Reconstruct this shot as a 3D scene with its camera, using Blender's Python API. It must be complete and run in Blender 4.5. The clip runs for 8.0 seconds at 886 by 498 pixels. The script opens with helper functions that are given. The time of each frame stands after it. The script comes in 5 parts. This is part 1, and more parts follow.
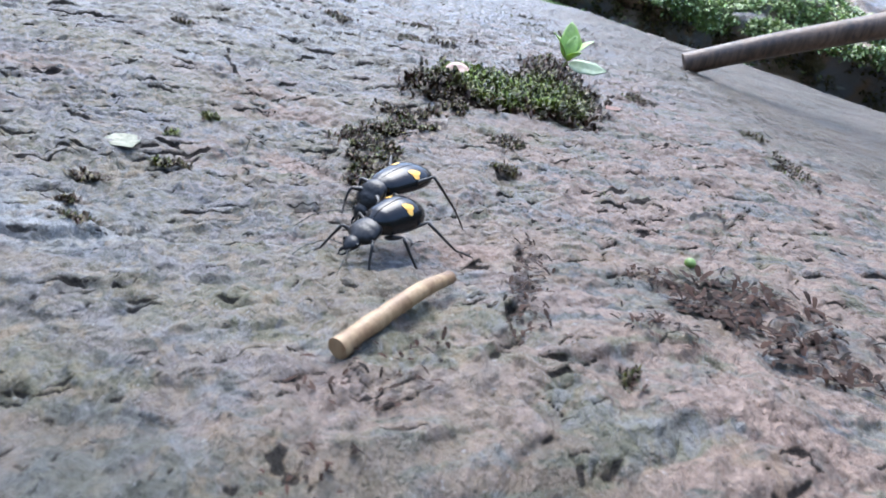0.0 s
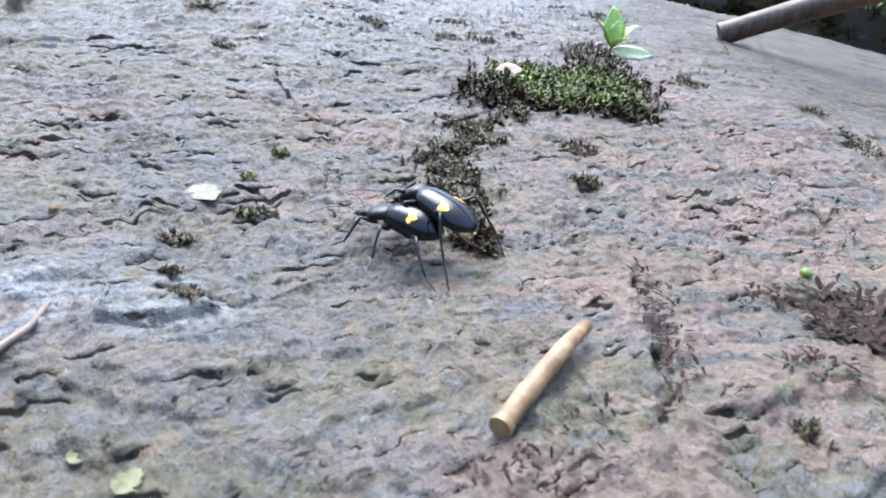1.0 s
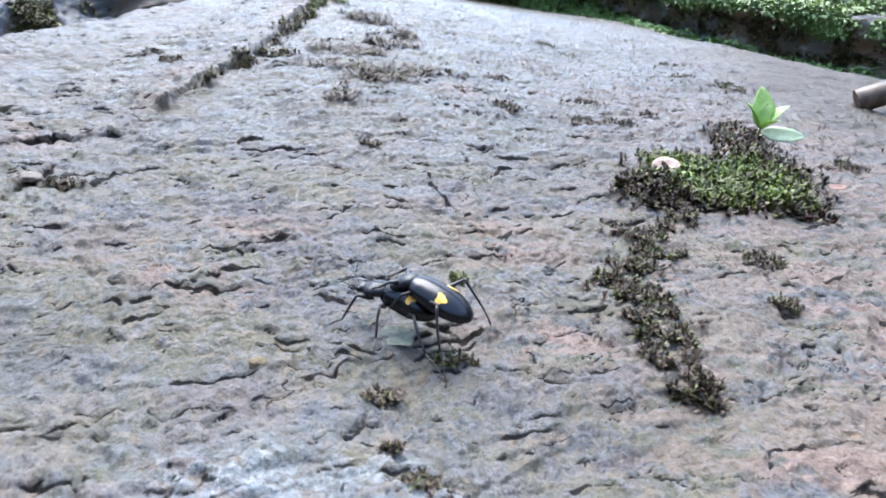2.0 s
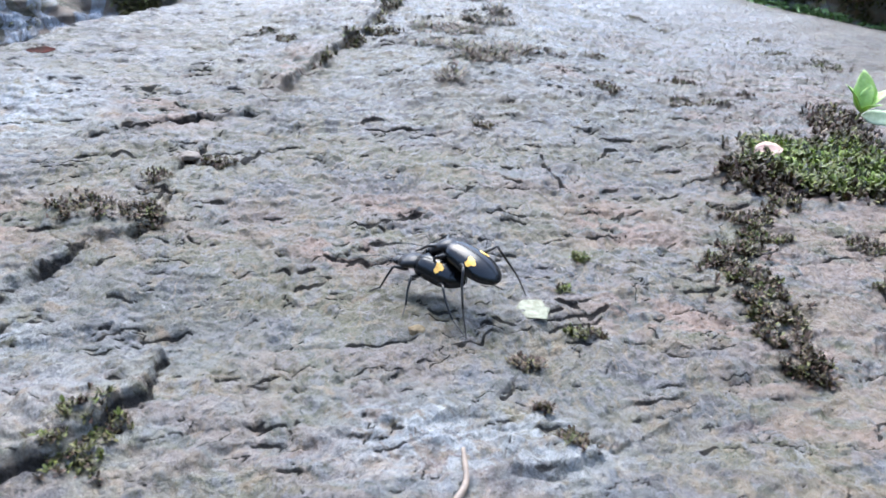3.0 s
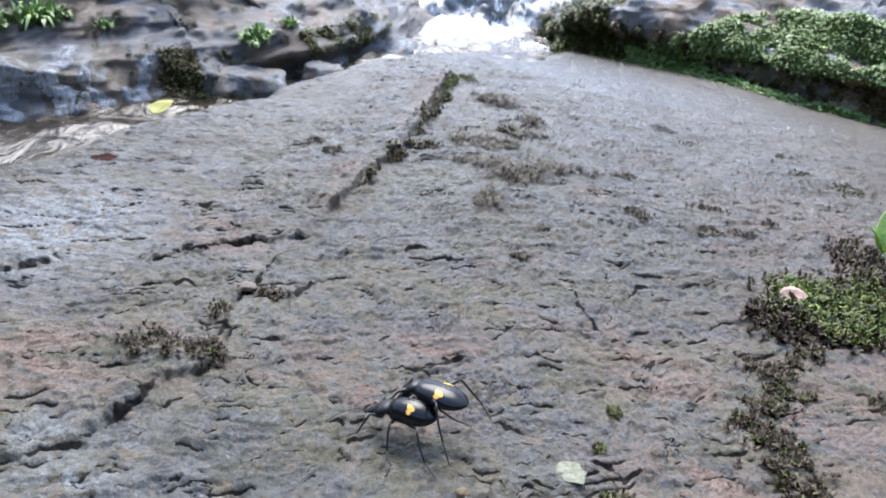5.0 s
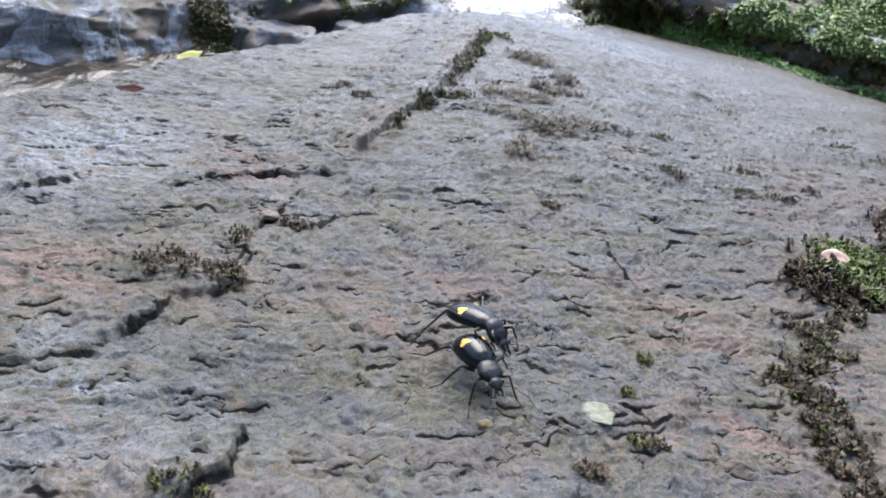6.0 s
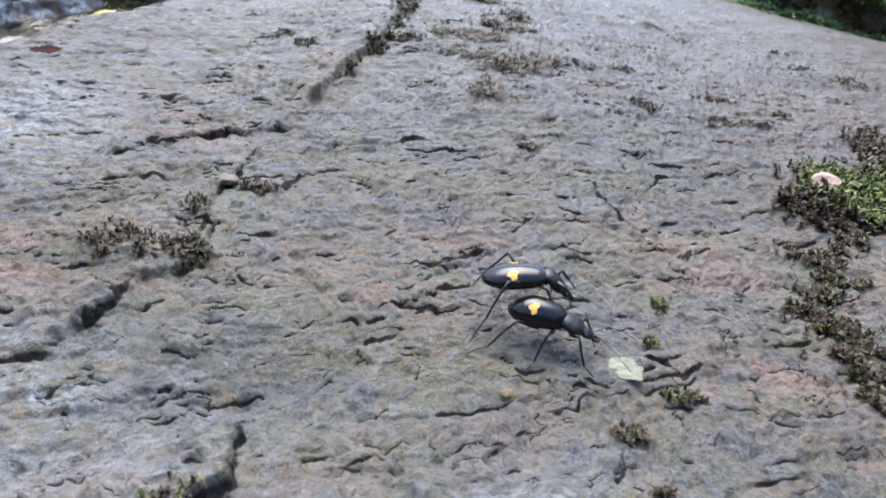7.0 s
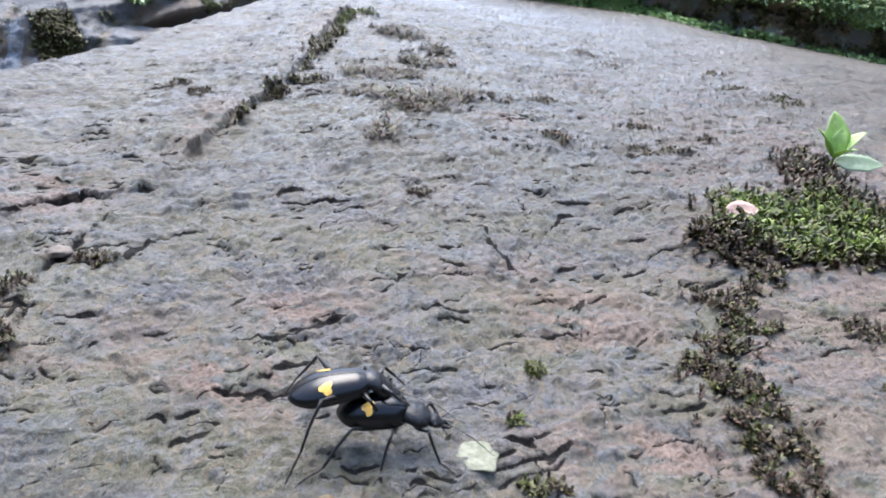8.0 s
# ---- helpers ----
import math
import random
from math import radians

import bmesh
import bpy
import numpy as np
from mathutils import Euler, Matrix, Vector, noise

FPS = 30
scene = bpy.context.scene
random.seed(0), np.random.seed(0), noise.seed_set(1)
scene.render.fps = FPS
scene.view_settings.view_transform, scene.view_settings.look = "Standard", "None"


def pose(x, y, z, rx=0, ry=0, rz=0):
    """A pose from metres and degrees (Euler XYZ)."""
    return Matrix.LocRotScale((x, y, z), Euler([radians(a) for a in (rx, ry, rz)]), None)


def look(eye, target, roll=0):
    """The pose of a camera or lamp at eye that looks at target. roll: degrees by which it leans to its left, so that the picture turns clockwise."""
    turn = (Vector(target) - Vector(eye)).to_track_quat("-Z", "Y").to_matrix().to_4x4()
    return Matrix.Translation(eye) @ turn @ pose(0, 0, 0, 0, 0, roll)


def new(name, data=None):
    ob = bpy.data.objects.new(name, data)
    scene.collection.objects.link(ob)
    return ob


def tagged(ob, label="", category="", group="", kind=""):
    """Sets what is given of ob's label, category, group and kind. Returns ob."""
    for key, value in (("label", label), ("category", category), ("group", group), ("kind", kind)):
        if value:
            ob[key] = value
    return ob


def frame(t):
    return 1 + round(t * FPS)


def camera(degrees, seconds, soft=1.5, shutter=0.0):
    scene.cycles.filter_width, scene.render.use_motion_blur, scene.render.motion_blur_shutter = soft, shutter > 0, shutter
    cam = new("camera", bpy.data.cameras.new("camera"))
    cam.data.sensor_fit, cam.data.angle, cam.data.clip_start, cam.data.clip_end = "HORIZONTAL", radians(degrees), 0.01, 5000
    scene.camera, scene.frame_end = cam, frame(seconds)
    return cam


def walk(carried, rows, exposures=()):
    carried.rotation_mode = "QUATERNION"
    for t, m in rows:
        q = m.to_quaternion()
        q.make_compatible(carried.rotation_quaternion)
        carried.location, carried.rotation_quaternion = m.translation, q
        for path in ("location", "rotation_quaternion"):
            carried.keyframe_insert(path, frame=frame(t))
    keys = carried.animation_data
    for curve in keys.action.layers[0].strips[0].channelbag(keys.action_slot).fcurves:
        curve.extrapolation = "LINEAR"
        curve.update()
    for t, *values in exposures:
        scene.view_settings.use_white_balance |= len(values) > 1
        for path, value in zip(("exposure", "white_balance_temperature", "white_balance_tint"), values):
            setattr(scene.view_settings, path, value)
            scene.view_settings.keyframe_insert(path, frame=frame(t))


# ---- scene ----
cam = camera(59.39, 8.0, 1.7)
PATH = [
    (0, (0.00051, -0.00283, 0.04702), (0.08378, 0.90040, -0.37397), 12.49),
    (0.2, (-0.00585, -0.00963, 0.04567), (0.08500, 0.88866, -0.38425), 11.20),
    (0.5, (-0.01007, -0.01091, 0.04563), (0.06728, 0.88290, -0.39611), 9.68),
    (0.7, (-0.01271, -0.00702, 0.04850), (0.05555, 0.87558, -0.41664), 8.52),
    (1, (-0.01359, 0.00578, 0.05055), (0.05846, 0.89537, -0.40049), 7.62),
    (1.2, (-0.01699, 0.01250, 0.04895), (0.04935, 0.90695, -0.39327), 6.58),
    (1.5, (-0.02394, 0.01774, 0.05210), (-0.00718, 0.92477, -0.36863), 6.24),
    (1.7, (-0.02832, 0.02309, 0.05571), (-0.03213, 0.93909, -0.34545), 5.96),
    (2.8, (-0.04471, 0.00364, 0.06371), (-0.11731, 0.88160, -0.40948), 4.00),
    (3, (-0.04581, 0.00770, 0.06613), (-0.14033, 0.88884, -0.39718), 4.34),
    (3.2, (-0.04908, 0.01269, 0.07026), (-0.17038, 0.90080, -0.37307), 3.13),
    (3.5, (-0.05037, 0.02020, 0.07106), (-0.17655, 0.92069, -0.34511), 3.20),
    (4, (-0.06009, 0.01839, 0.08111), (-0.15313, 0.92577, -0.32878), 5.43),
    (4.2, (-0.05712, 0.01318, 0.08534), (-0.15236, 0.91506, -0.33603), 6.53),
    (5.3, (-0.05301, 0.00501, 0.08497), (-0.18703, 0.91385, -0.31007), 6.24),
    (5.5, (-0.05309, 0.00478, 0.08216), (-0.19450, 0.90813, -0.32276), 7.00),
    (5.7, (-0.05329, 0.00642, 0.08041), (-0.20791, 0.90898, -0.32145), 7.89),
    (6, (-0.05416, 0.00730, 0.07536), (-0.19759, 0.89973, -0.35242), 8.54),
    (6.2, (-0.05865, 0.00965, 0.07408), (-0.19110, 0.89974, -0.36204), 8.26),
    (6.5, (-0.06600, 0.01029, 0.07530), (-0.19304, 0.89639, -0.37044), 7.34),
    (7, (-0.06539, 0.01895, 0.06805), (-0.11874, 0.89866, -0.40447), 6.66),
    (7.2, (-0.06241, 0.02728, 0.06978), (-0.08752, 0.92203, -0.37607), 6.81),
    (7.5, (-0.05872, 0.03559, 0.06879), (-0.04680, 0.93152, -0.37524), 5.13),
    (7.7, (-0.05165, 0.03724, 0.06781), (-0.07591, 0.93651, -0.36891), 4.18),
    (8, (-0.04421, 0.03813, 0.06627), (-0.08894, 0.93881, -0.36590), 3.50),
]
SKY, SUN = 0.15, 1.2
EXPOSURES = [(0, 1.94, 5750, 8), (0.5, 2.08, 5850, 7), (1.5, 2.16, 5800, 7), (3.5, 2.06, 5900, 7), (4.1, 1.94, 5950, 7), (5.5, 1.64, 6120, 9), (6.5, 1.64, 6150, 9), (7.5, 1.88, 6100, 9), (8, 1.93, 6100, 9)]
cam.data.dof.use_dof, cam.data.dof.focus_distance, cam.data.dof.aperture_fstop = True, 0.15, 84.0
# The slab of rock lies in its own level space; LIE tips it to the true slope, rising ahead and falling to the right.
LIE = pose(0, 0, 0, 12, 5, 0)
walk(cam, [(t, LIE @ look(eye, target, roll)) for t, eye, target, roll in PATH], EXPOSURES)

# ---- light: bright overcast sky over a gully, soft sun from ahead on the left ----
world = bpy.data.worlds.new("sky")
scene.world = world
world.use_nodes = True
wn = world.node_tree.nodes
sky = wn.new("ShaderNodeTexSky")
sky.sky_type, sky.sun_disc = "NISHITA", False
sky.sun_elevation, sky.sun_rotation, sky.dust_density, sky.ozone_density = radians(69), radians(-13), 3.0, 0.9
world.node_tree.links.new(sky.outputs[0], wn["Background"].inputs[0])
wn["Background"].inputs[1].default_value = SKY
sun = new("sun", bpy.data.lights.new("sun", "SUN"))
sun.data.energy, sun.data.angle, sun.data.color = SUN, radians(48), (1.0, 0.98, 0.95)
sun.matrix_world = look((-0.35, 1.5, 4.0), (0, 0, 0))


# ---- noise on arrays ----
def gradient_noise(x, y, seed):
    """Smooth noise of about -1 to 1 over arrays."""
    xi, yi = np.floor(x).astype(np.int64), np.floor(y).astype(np.int64)
    xf, yf = x - xi, y - yi
    u, v = xf * xf * xf * (xf * (xf * 6 - 15) + 10), yf * yf * yf * (yf * (yf * 6 - 15) + 10)

    def corner(ix, iy, dx, dy):
        h = (ix * 374761393 + iy * 668265263 + seed * 974634777) & 0x7FFFFFFF
        h = ((h ^ (h >> 13)) * 1274126177) & 0x7FFFFFFF
        a = ((h ^ (h >> 16)) & 1023) * (2 * np.pi / 1024)
        return np.cos(a) * dx + np.sin(a) * dy

    n0 = corner(xi, yi, xf, yf) * (1 - u) + corner(xi + 1, yi, xf - 1, yf) * u
    n1 = corner(xi, yi + 1, xf, yf - 1) * (1 - u) + corner(xi + 1, yi + 1, xf - 1, yf - 1) * u
    return 1.5 * (n0 * (1 - v) + n1 * v)


def fbm(x, y, octaves, seed, gain=0.5):
    total, amp = 0.0, 1.0
    for k in range(octaves):
        total = total + amp * gradient_noise(x * 2 ** k + 17.3 * k, y * 2 ** k - 9.1 * k, seed + k)
        amp *= gain
    return total


def ramp(a, b, x):
    s = np.clip((x - a) / (b - a), 0, 1)
    return s * s * (3 - 2 * s)


# ---- materials ----
class Nodes:
    """A short way to write a node material."""

    def __init__(self, name):
        self.mat = bpy.data.materials.new(name)
        self.mat.use_nodes = True
        self.tree = self.mat.node_tree
        self.bsdf = self.tree.nodes["Principled BSDF"]
        self.place = None

    def node(self, kind, **values):
        n = self.tree.nodes.new(kind)
        for key, value in values.items():
            if key in n.inputs:
                self.put(n.inputs[key], value)
        return n

    def put(self, socket, value):
        if isinstance(value, bpy.types.NodeSocket):
            self.tree.links.new(value, socket)
        elif socket.type == "RGBA" and not isinstance(value, (int, float)) and len(value) == 3:
            socket.default_value = (*value, 1)
        else:
            socket.default_value = value

    def set(self, **values):
        for key, value in values.items():
            self.put(self.bsdf.inputs[key.replace("_", " ")], value)
        return self

    def coords(self, scale=(1, 1, 1), turn=0.0):
        tc = self.tree.nodes.new("ShaderNodeTexCoord")
        mp = self.tree.nodes.new("ShaderNodeMapping")
        mp.inputs["Scale"].default_value = scale
        mp.inputs["Rotation"].default_value = (0, 0, turn)
        self.tree.links.new(tc.outputs["Object"], mp.inputs["Vector"])
        return mp.outputs[0]

    def noise(self, scale, detail=5.0, rough=0.55, vector=None, distort=0.0):
        n = self.node("ShaderNodeTexNoise", Scale=scale, Detail=detail, Roughness=rough, Distortion=distort)
        self.tree.links.new(vector or self.coords(), n.inputs["Vector"])
        return n.outputs["Fac"]

    def cells(self, scale, vector=None, feature="F1"):
        n = self.node("ShaderNodeTexVoronoi", Scale=scale)
        n.feature = feature
        self.tree.links.new(vector or self.coords(), n.inputs["Vector"])
        return n.outputs["Distance"]

    def attribute(self, name):
        n = self.tree.nodes.new("ShaderNodeAttribute")
        n.attribute_name = name
        return n.outputs["Fac"]

    def spread(self, fac, a, b, low=0.0, high=1.0):
        n = self.node("ShaderNodeMapRange")
        n.clamp = True
        n.interpolation_type = "SMOOTHSTEP"
        for i, v in enumerate((fac, a, b, low, high)):
            self.put(n.inputs[i], v)
        return n.outputs[0]

    def mix(self, fac, a, b, blend="MIX"):
        n = self.tree.nodes.new("ShaderNodeMix")
        n.data_type, n.blend_type = "RGBA", blend
        for i, v in ((0, fac), (6, a), (7, b)):
            self.put(n.inputs[i], v)
        return n.outputs[2]

    def sums(self, op, a, b):
        n = self.tree.nodes.new("ShaderNodeMath")
        n.operation = op
        self.put(n.inputs[0], a)
        self.put(n.inputs[1], b)
        return n.outputs[0]

    def bump(self, height, depth, strength=1.0, under=None):
        n = self.tree.nodes.new("ShaderNodeBump")
        self.put(n.inputs["Strength"], strength)
        n.inputs["Distance"].default_value = depth
        self.put(n.inputs["Height"], height)
        if under:
            self.put(n.inputs["Normal"], under)
        return n.outputs[0]

    def island(self):
        return self.tree.nodes.new("ShaderNodeNewGeometry").outputs["Random Per Island"]

    def chance(self):
        return self.tree.nodes.new("ShaderNodeObjectInfo").outputs["Random"]


def rock_material(name, brown=0.0):
    m = Nodes(name)
    lay = m.coords((1, 2.3, 1), -0.4)
    flow = m.attribute("flow")
    wet = m.attribute("wet")
    grime_shade = m.attribute("grime_shade")
    grain = m.coords((1.35, 0.85, 1), 0.25)
    large = m.noise(22, 4, 0.6, lay, 0.5)
    mid = m.noise(95, 5, 0.62, grain, 0.9)
    fine = m.noise(560, 5, 0.7, grain)
    grit = m.noise(2000, 3, 0.7, grain)
    patchy = m.noise(240, 5, 0.62, grain, 1.6)
    col = m.mix(m.spread(mid, 0.36, 0.64), (0.070, 0.074, 0.084), (0.165, 0.158, 0.128))
    col = m.mix(m.spread(large, 0.42, 0.58, 0, 0.8), col, (0.150, 0.138, 0.078))
    col = m.mix(m.spread(patchy, 0.49, 0.60, 0, 0.55), col, (0.225, 0.226, 0.236))
    col = m.mix(m.spread(m.noise(330, 4, 0.65, grain, 0.9), 0.51, 0.63, 0, 0.7), col, (0.240, 0.196, 0.128))
    streak = m.noise(60, 5, 0.7, m.coords((1, 2.2, 1), -0.5), 1.2)
    col = m.mix(m.spread(streak, 0.50, 0.66, 0, 0.42), col, (0.182, 0.188, 0.212))
    col = m.mix(m.spread(grit, 0.56, 0.72, 0, 0.45), col, (0.30, 0.30, 0.29))
    col = m.mix(m.spread(grit, 0.44, 0.28, 0, 0.55), col, (0.050, 0.050, 0.050))
    pink = m.sums("MULTIPLY", m.attribute("pink"), m.spread(m.noise(62, 5, 0.68, lay, 0.9), 0.42, 0.54))
    col = m.mix(pink, col, m.mix(m.spread(fine, 0.3, 0.7), (0.175, 0.118, 0.088), (0.36, 0.262, 0.208)))
    pale = m.sums("MULTIPLY", m.attribute("pale"), m.spread(m.noise(210, 6, 0.72, None, 1.0), 0.40, 0.56))
    col = m.mix(pale, col, m.mix(m.spread(fine, 0.3, 0.7), (0.20, 0.22, 0.24), (0.44, 0.45, 0.45)))
    alga = m.sums("MULTIPLY", m.attribute("alga"), m.spread(m.noise(75, 5, 0.7), 0.36, 0.62))
    col = m.mix(alga, col, (0.060, 0.062, 0.032))
    ochre = m.spread(m.noise(140, 4, 0.6, None, 0.5), 0.58, 0.70, 0, 0.5)
    col = m.mix(ochre, col, (0.27, 0.19, 0.115))
    dark = m.spread(m.noise(300, 4, 0.65, lay, 0.8), 0.60, 0.72, 0, 0.55)
    col = m.mix(dark, col, (0.045, 0.047, 0.050))
    # the rubbed, silty bed under the sliding water, drawn out down its run
    run = m.noise(55, 5, 0.62, m.coords((0.45, 2.6, 1), -0.95), 0.5)
    silt = m.mix(m.spread(run, 0.36, 0.64), (0.058, 0.051, 0.037), (0.106, 0.094, 0.070))
    silt = m.mix(m.spread(m.noise(120, 4, 0.6, m.coords((0.5, 2.0, 1), -0.95), 0.8), 0.58, 0.70, 0, 0.5), silt, (0.12, 0.125, 0.132))
    col = m.mix(m.spread(flow, 0.1, 0.8, 0, 0.8), col, silt)
    still = m.sums("MULTIPLY", m.spread(wet, 0.4, 0.9, 1.0, 0.4), m.spread(flow, 0.1, 0.8, 1.0, 0.8))
    speck = m.spread(m.noise(900, 2, 0.5), 0.66, 0.74, 0, 0.55)
    col = m.mix(m.sums("MULTIPLY", speck, still), col, (0.045, 0.042, 0.038))
    glint = m.spread(m.noise(1250, 2, 0.5), 0.68, 0.75, 0, 0.5)
    col = m.mix(m.sums("MULTIPLY", glint, still), col, (0.42, 0.42, 0.42))
    # crack darkness put into the colour: dark algae and crevice shade in one tone
    col = m.mix(m.spread(grime_shade, 0.36, 0.70, 0, 0.90), col, (0.026, 0.024, 0.023))
    if brown:
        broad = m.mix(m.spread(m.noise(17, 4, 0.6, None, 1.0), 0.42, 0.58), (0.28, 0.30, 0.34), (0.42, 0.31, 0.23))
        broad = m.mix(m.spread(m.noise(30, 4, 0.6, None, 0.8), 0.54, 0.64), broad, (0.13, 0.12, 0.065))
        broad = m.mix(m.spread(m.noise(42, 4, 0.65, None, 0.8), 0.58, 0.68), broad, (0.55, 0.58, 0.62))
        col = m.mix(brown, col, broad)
    col = m.mix(m.spread(wet, 0.3, 1.0, 0, 0.52), col, (0.0, 0.0, 0.0))
    rough = m.sums("ADD", m.spread(wet, 0.0, 1.0, 0.46, 0.36), m.spread(fine, 0.3, 0.75, -0.06, 0.14))
    rough = m.sums("ADD", rough, m.spread(grime_shade, 0.3, 0.6, 0, 0.4))
    flakes = m.sums("SNAP", m.noise(170, 4, 0.6, m.coords((1.2, 1.2, 1), -0.35), 1.2), 0.045)
    b = m.bump(fine, 0.0022, m.spread(wet, 0.4, 1.0, 0.9, 0.7))
    b = m.bump(grit, 0.0008, m.sums("MULTIPLY", m.spread(wet, 0.4, 1.0, 0.6, 0.25), still), b)
    b = m.bump(patchy, 0.0022, m.spread(flow, 0.1, 0.8, 0.5, 0.4), b)
    b = m.bump(flakes, 0.0034, m.spread(flow, 0.1, 0.8, 0.5, 0.25), b)
    crinkle = m.noise(620, 4, 0.62, m.coords((1.2, 0.9, 1), 0.5), 0.8)
    film = m.bump(m.noise(230, 3, 0.6, m.coords((1.3, 1.1, 1), -0.25), 0.9), 0.0030, m.spread(flow, 0.1, 0.8, 0.8, 0.25))
    film = m.bump(crinkle, 0.0028, m.spread(flow, 0.1, 0.8, 1.0, 0.6), film)
    film = m.bump(run, 0.0030, m.spread(flow, 0.1, 0.8, 0.0, 0.7), film)
    film = m.bump(flakes, 0.0018, m.spread(flow, 0.1, 0.8, 0.4, 0.0), film)
    soak = m.sums("MULTIPLY", m.spread(wet, 0.1, 1.0, 0.36, 0.90), m.spread(m.noise(48, 4, 0.6, lay, 1.0), 0.42, 0.58, 0.35, 1.0))
    m.set(Base_Color=col, Roughness=rough, Normal=b, Specular_IOR_Level=m.spread(grime_shade, 0.3, 0.6, 0.30, 0.06),
          Coat_Weight=m.sums("MULTIPLY", soak, m.spread(grime_shade, 0.3, 0.6, 1.0, 0.0)), Coat_Roughness=0.07, Coat_IOR=1.36, Coat_Normal=film)
    return m.mat


def leaf_material(name, dark, light, gloss=0.45, clear=0.25, spec=0.5):
    """Thin green or dry tissue; the attribute "green" and each piece's own chance vary it."""
    m = Nodes(name)
    col = m.mix(m.island(), dark, light)
    col = m.mix(m.spread(m.noise(700, 3, 0.6), 0.35, 0.7, 0, 0.4), col, tuple(0.5 * c for c in dark))
    m.set(Base_Color=col, Roughness=gloss, Specular_IOR_Level=spec, Subsurface_Weight=clear, Subsurface_Radius=(0.0006, 0.0008, 0.0003), Subsurface_Scale=1.0)
    m.set(Normal=m.bump(m.noise(900, 3, 0.6), 0.0003, 0.5))
    return m.mat


def moss_material(name):
    m = Nodes(name)
    r = m.island()
    dull = m.mix(r, (0.016, 0.013, 0.009), (0.110, 0.064, 0.045))
    fresh = m.mix(r, (0.010, 0.018, 0.005), (0.21, 0.285, 0.042))
    col = m.mix(m.attribute("green"), dull, fresh)
    m.set(Base_Color=col, Roughness=0.5, Specular_IOR_Level=0.3, Subsurface_Weight=0.1, Subsurface_Radius=(0.0004, 0.0006, 0.0002), Subsurface_Scale=1.0)
    return m.mat


def wood_material(name, dark, light, tint=(0.2, 0.2, 0.2), blotch=0.3):
    m = Nodes(name)
    grain = m.noise(420, 6, 0.65, m.coords((1, 1, 0.06)))
    blot = m.noise(130, 4, 0.6)
    col = m.mix(m.spread(grain, 0.3, 0.7), dark, light)
    col = m.mix(m.spread(blot, 0.45, 0.65, 0, blotch), col, tint)
    m.set(Base_Color=col, Roughness=m.spread(grain, 0.3, 0.7, 0.4, 0.65), Normal=m.bump(grain, 0.0004, 0.5))
    return m.mat


def shell_material(name, ridged):
    """Black horny shell: near-black with a soft satin coat and fine pits."""
    m = Nodes(name)
    pits = m.cells(3600)
    sheen = m.noise(420, 4, 0.6)
    col = m.mix(sheen, (0.0028, 0.0032, 0.0042), (0.006, 0.0068, 0.009))
    b = m.bump(m.spread(pits, 0.1, 0.5), 0.00003, 0.2)
    if ridged:
        wave = m.node("ShaderNodeTexWave", Scale=520.0, Distortion=0.4)
        wave.wave_type, wave.bands_direction = "BANDS", "Y"
        m.tree.links.new(m.coords(), wave.inputs["Vector"])
        b = m.bump(wave.outputs["Fac"], 0.00007, 0.35, b)
    m.set(Base_Color=col, Roughness=m.spread(sheen, 0.3, 0.7, 0.17, 0.24), Normal=b, Specular_IOR_Level=0.42 if name.startswith("elytra") else 0.25)
    return m.mat


def plain_material(name, a, b, rough=0.5, scale=900, depth=0.0002, spec=0.5):
    m = Nodes(name)
    n = m.noise(scale, 4, 0.6)
    m.set(Base_Color=m.mix(m.spread(n, 0.3, 0.7), a, b), Roughness=rough, Specular_IOR_Level=spec, Normal=m.bump(n, depth, 0.5))
    return m.mat


def water_material(name, deep=(0.030, 0.026, 0.020), shallow=(0.065, 0.052, 0.037)):
    m = Nodes(name)
    flow = m.noise(34, 5, 0.6, m.coords((1.6, 0.7, 1)), 0.8)
    froth = m.attribute("froth")
    body = m.mix(m.spread(m.noise(45, 4, 0.6), 0.4, 0.65), deep, shallow)
    fleck = m.spread(m.noise(120, 4, 0.7, m.coords((2.2, 0.8, 1)), 0.8), m.spread(froth, 0, 1, 0.74, 0.18), m.spread(froth, 0, 1, 0.86, 0.42))
    col = m.mix(fleck, body, (0.86, 0.88, 0.90))
    m.set(Base_Color=col, Roughness=m.spread(fleck, 0, 1, 0.07, 0.6), Normal=m.bump(flow, 0.012, 0.5), Specular_IOR_Level=0.35)
    return m.mat


def film_material(name):
    """Thin running water, opaque, with the sky's bluish reflection put into its colour, streaked with froth down its
    flow.
    """
    m = Nodes(name)
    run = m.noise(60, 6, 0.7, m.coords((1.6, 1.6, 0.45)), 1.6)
    # the pale blue end is painted sky sheen, not the water's own tint
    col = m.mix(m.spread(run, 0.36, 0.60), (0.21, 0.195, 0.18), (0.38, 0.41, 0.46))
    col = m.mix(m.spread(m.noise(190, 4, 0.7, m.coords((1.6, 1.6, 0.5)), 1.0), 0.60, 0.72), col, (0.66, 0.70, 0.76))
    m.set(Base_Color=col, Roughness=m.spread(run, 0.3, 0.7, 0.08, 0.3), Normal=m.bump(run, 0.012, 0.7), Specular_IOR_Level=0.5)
    return m.mat


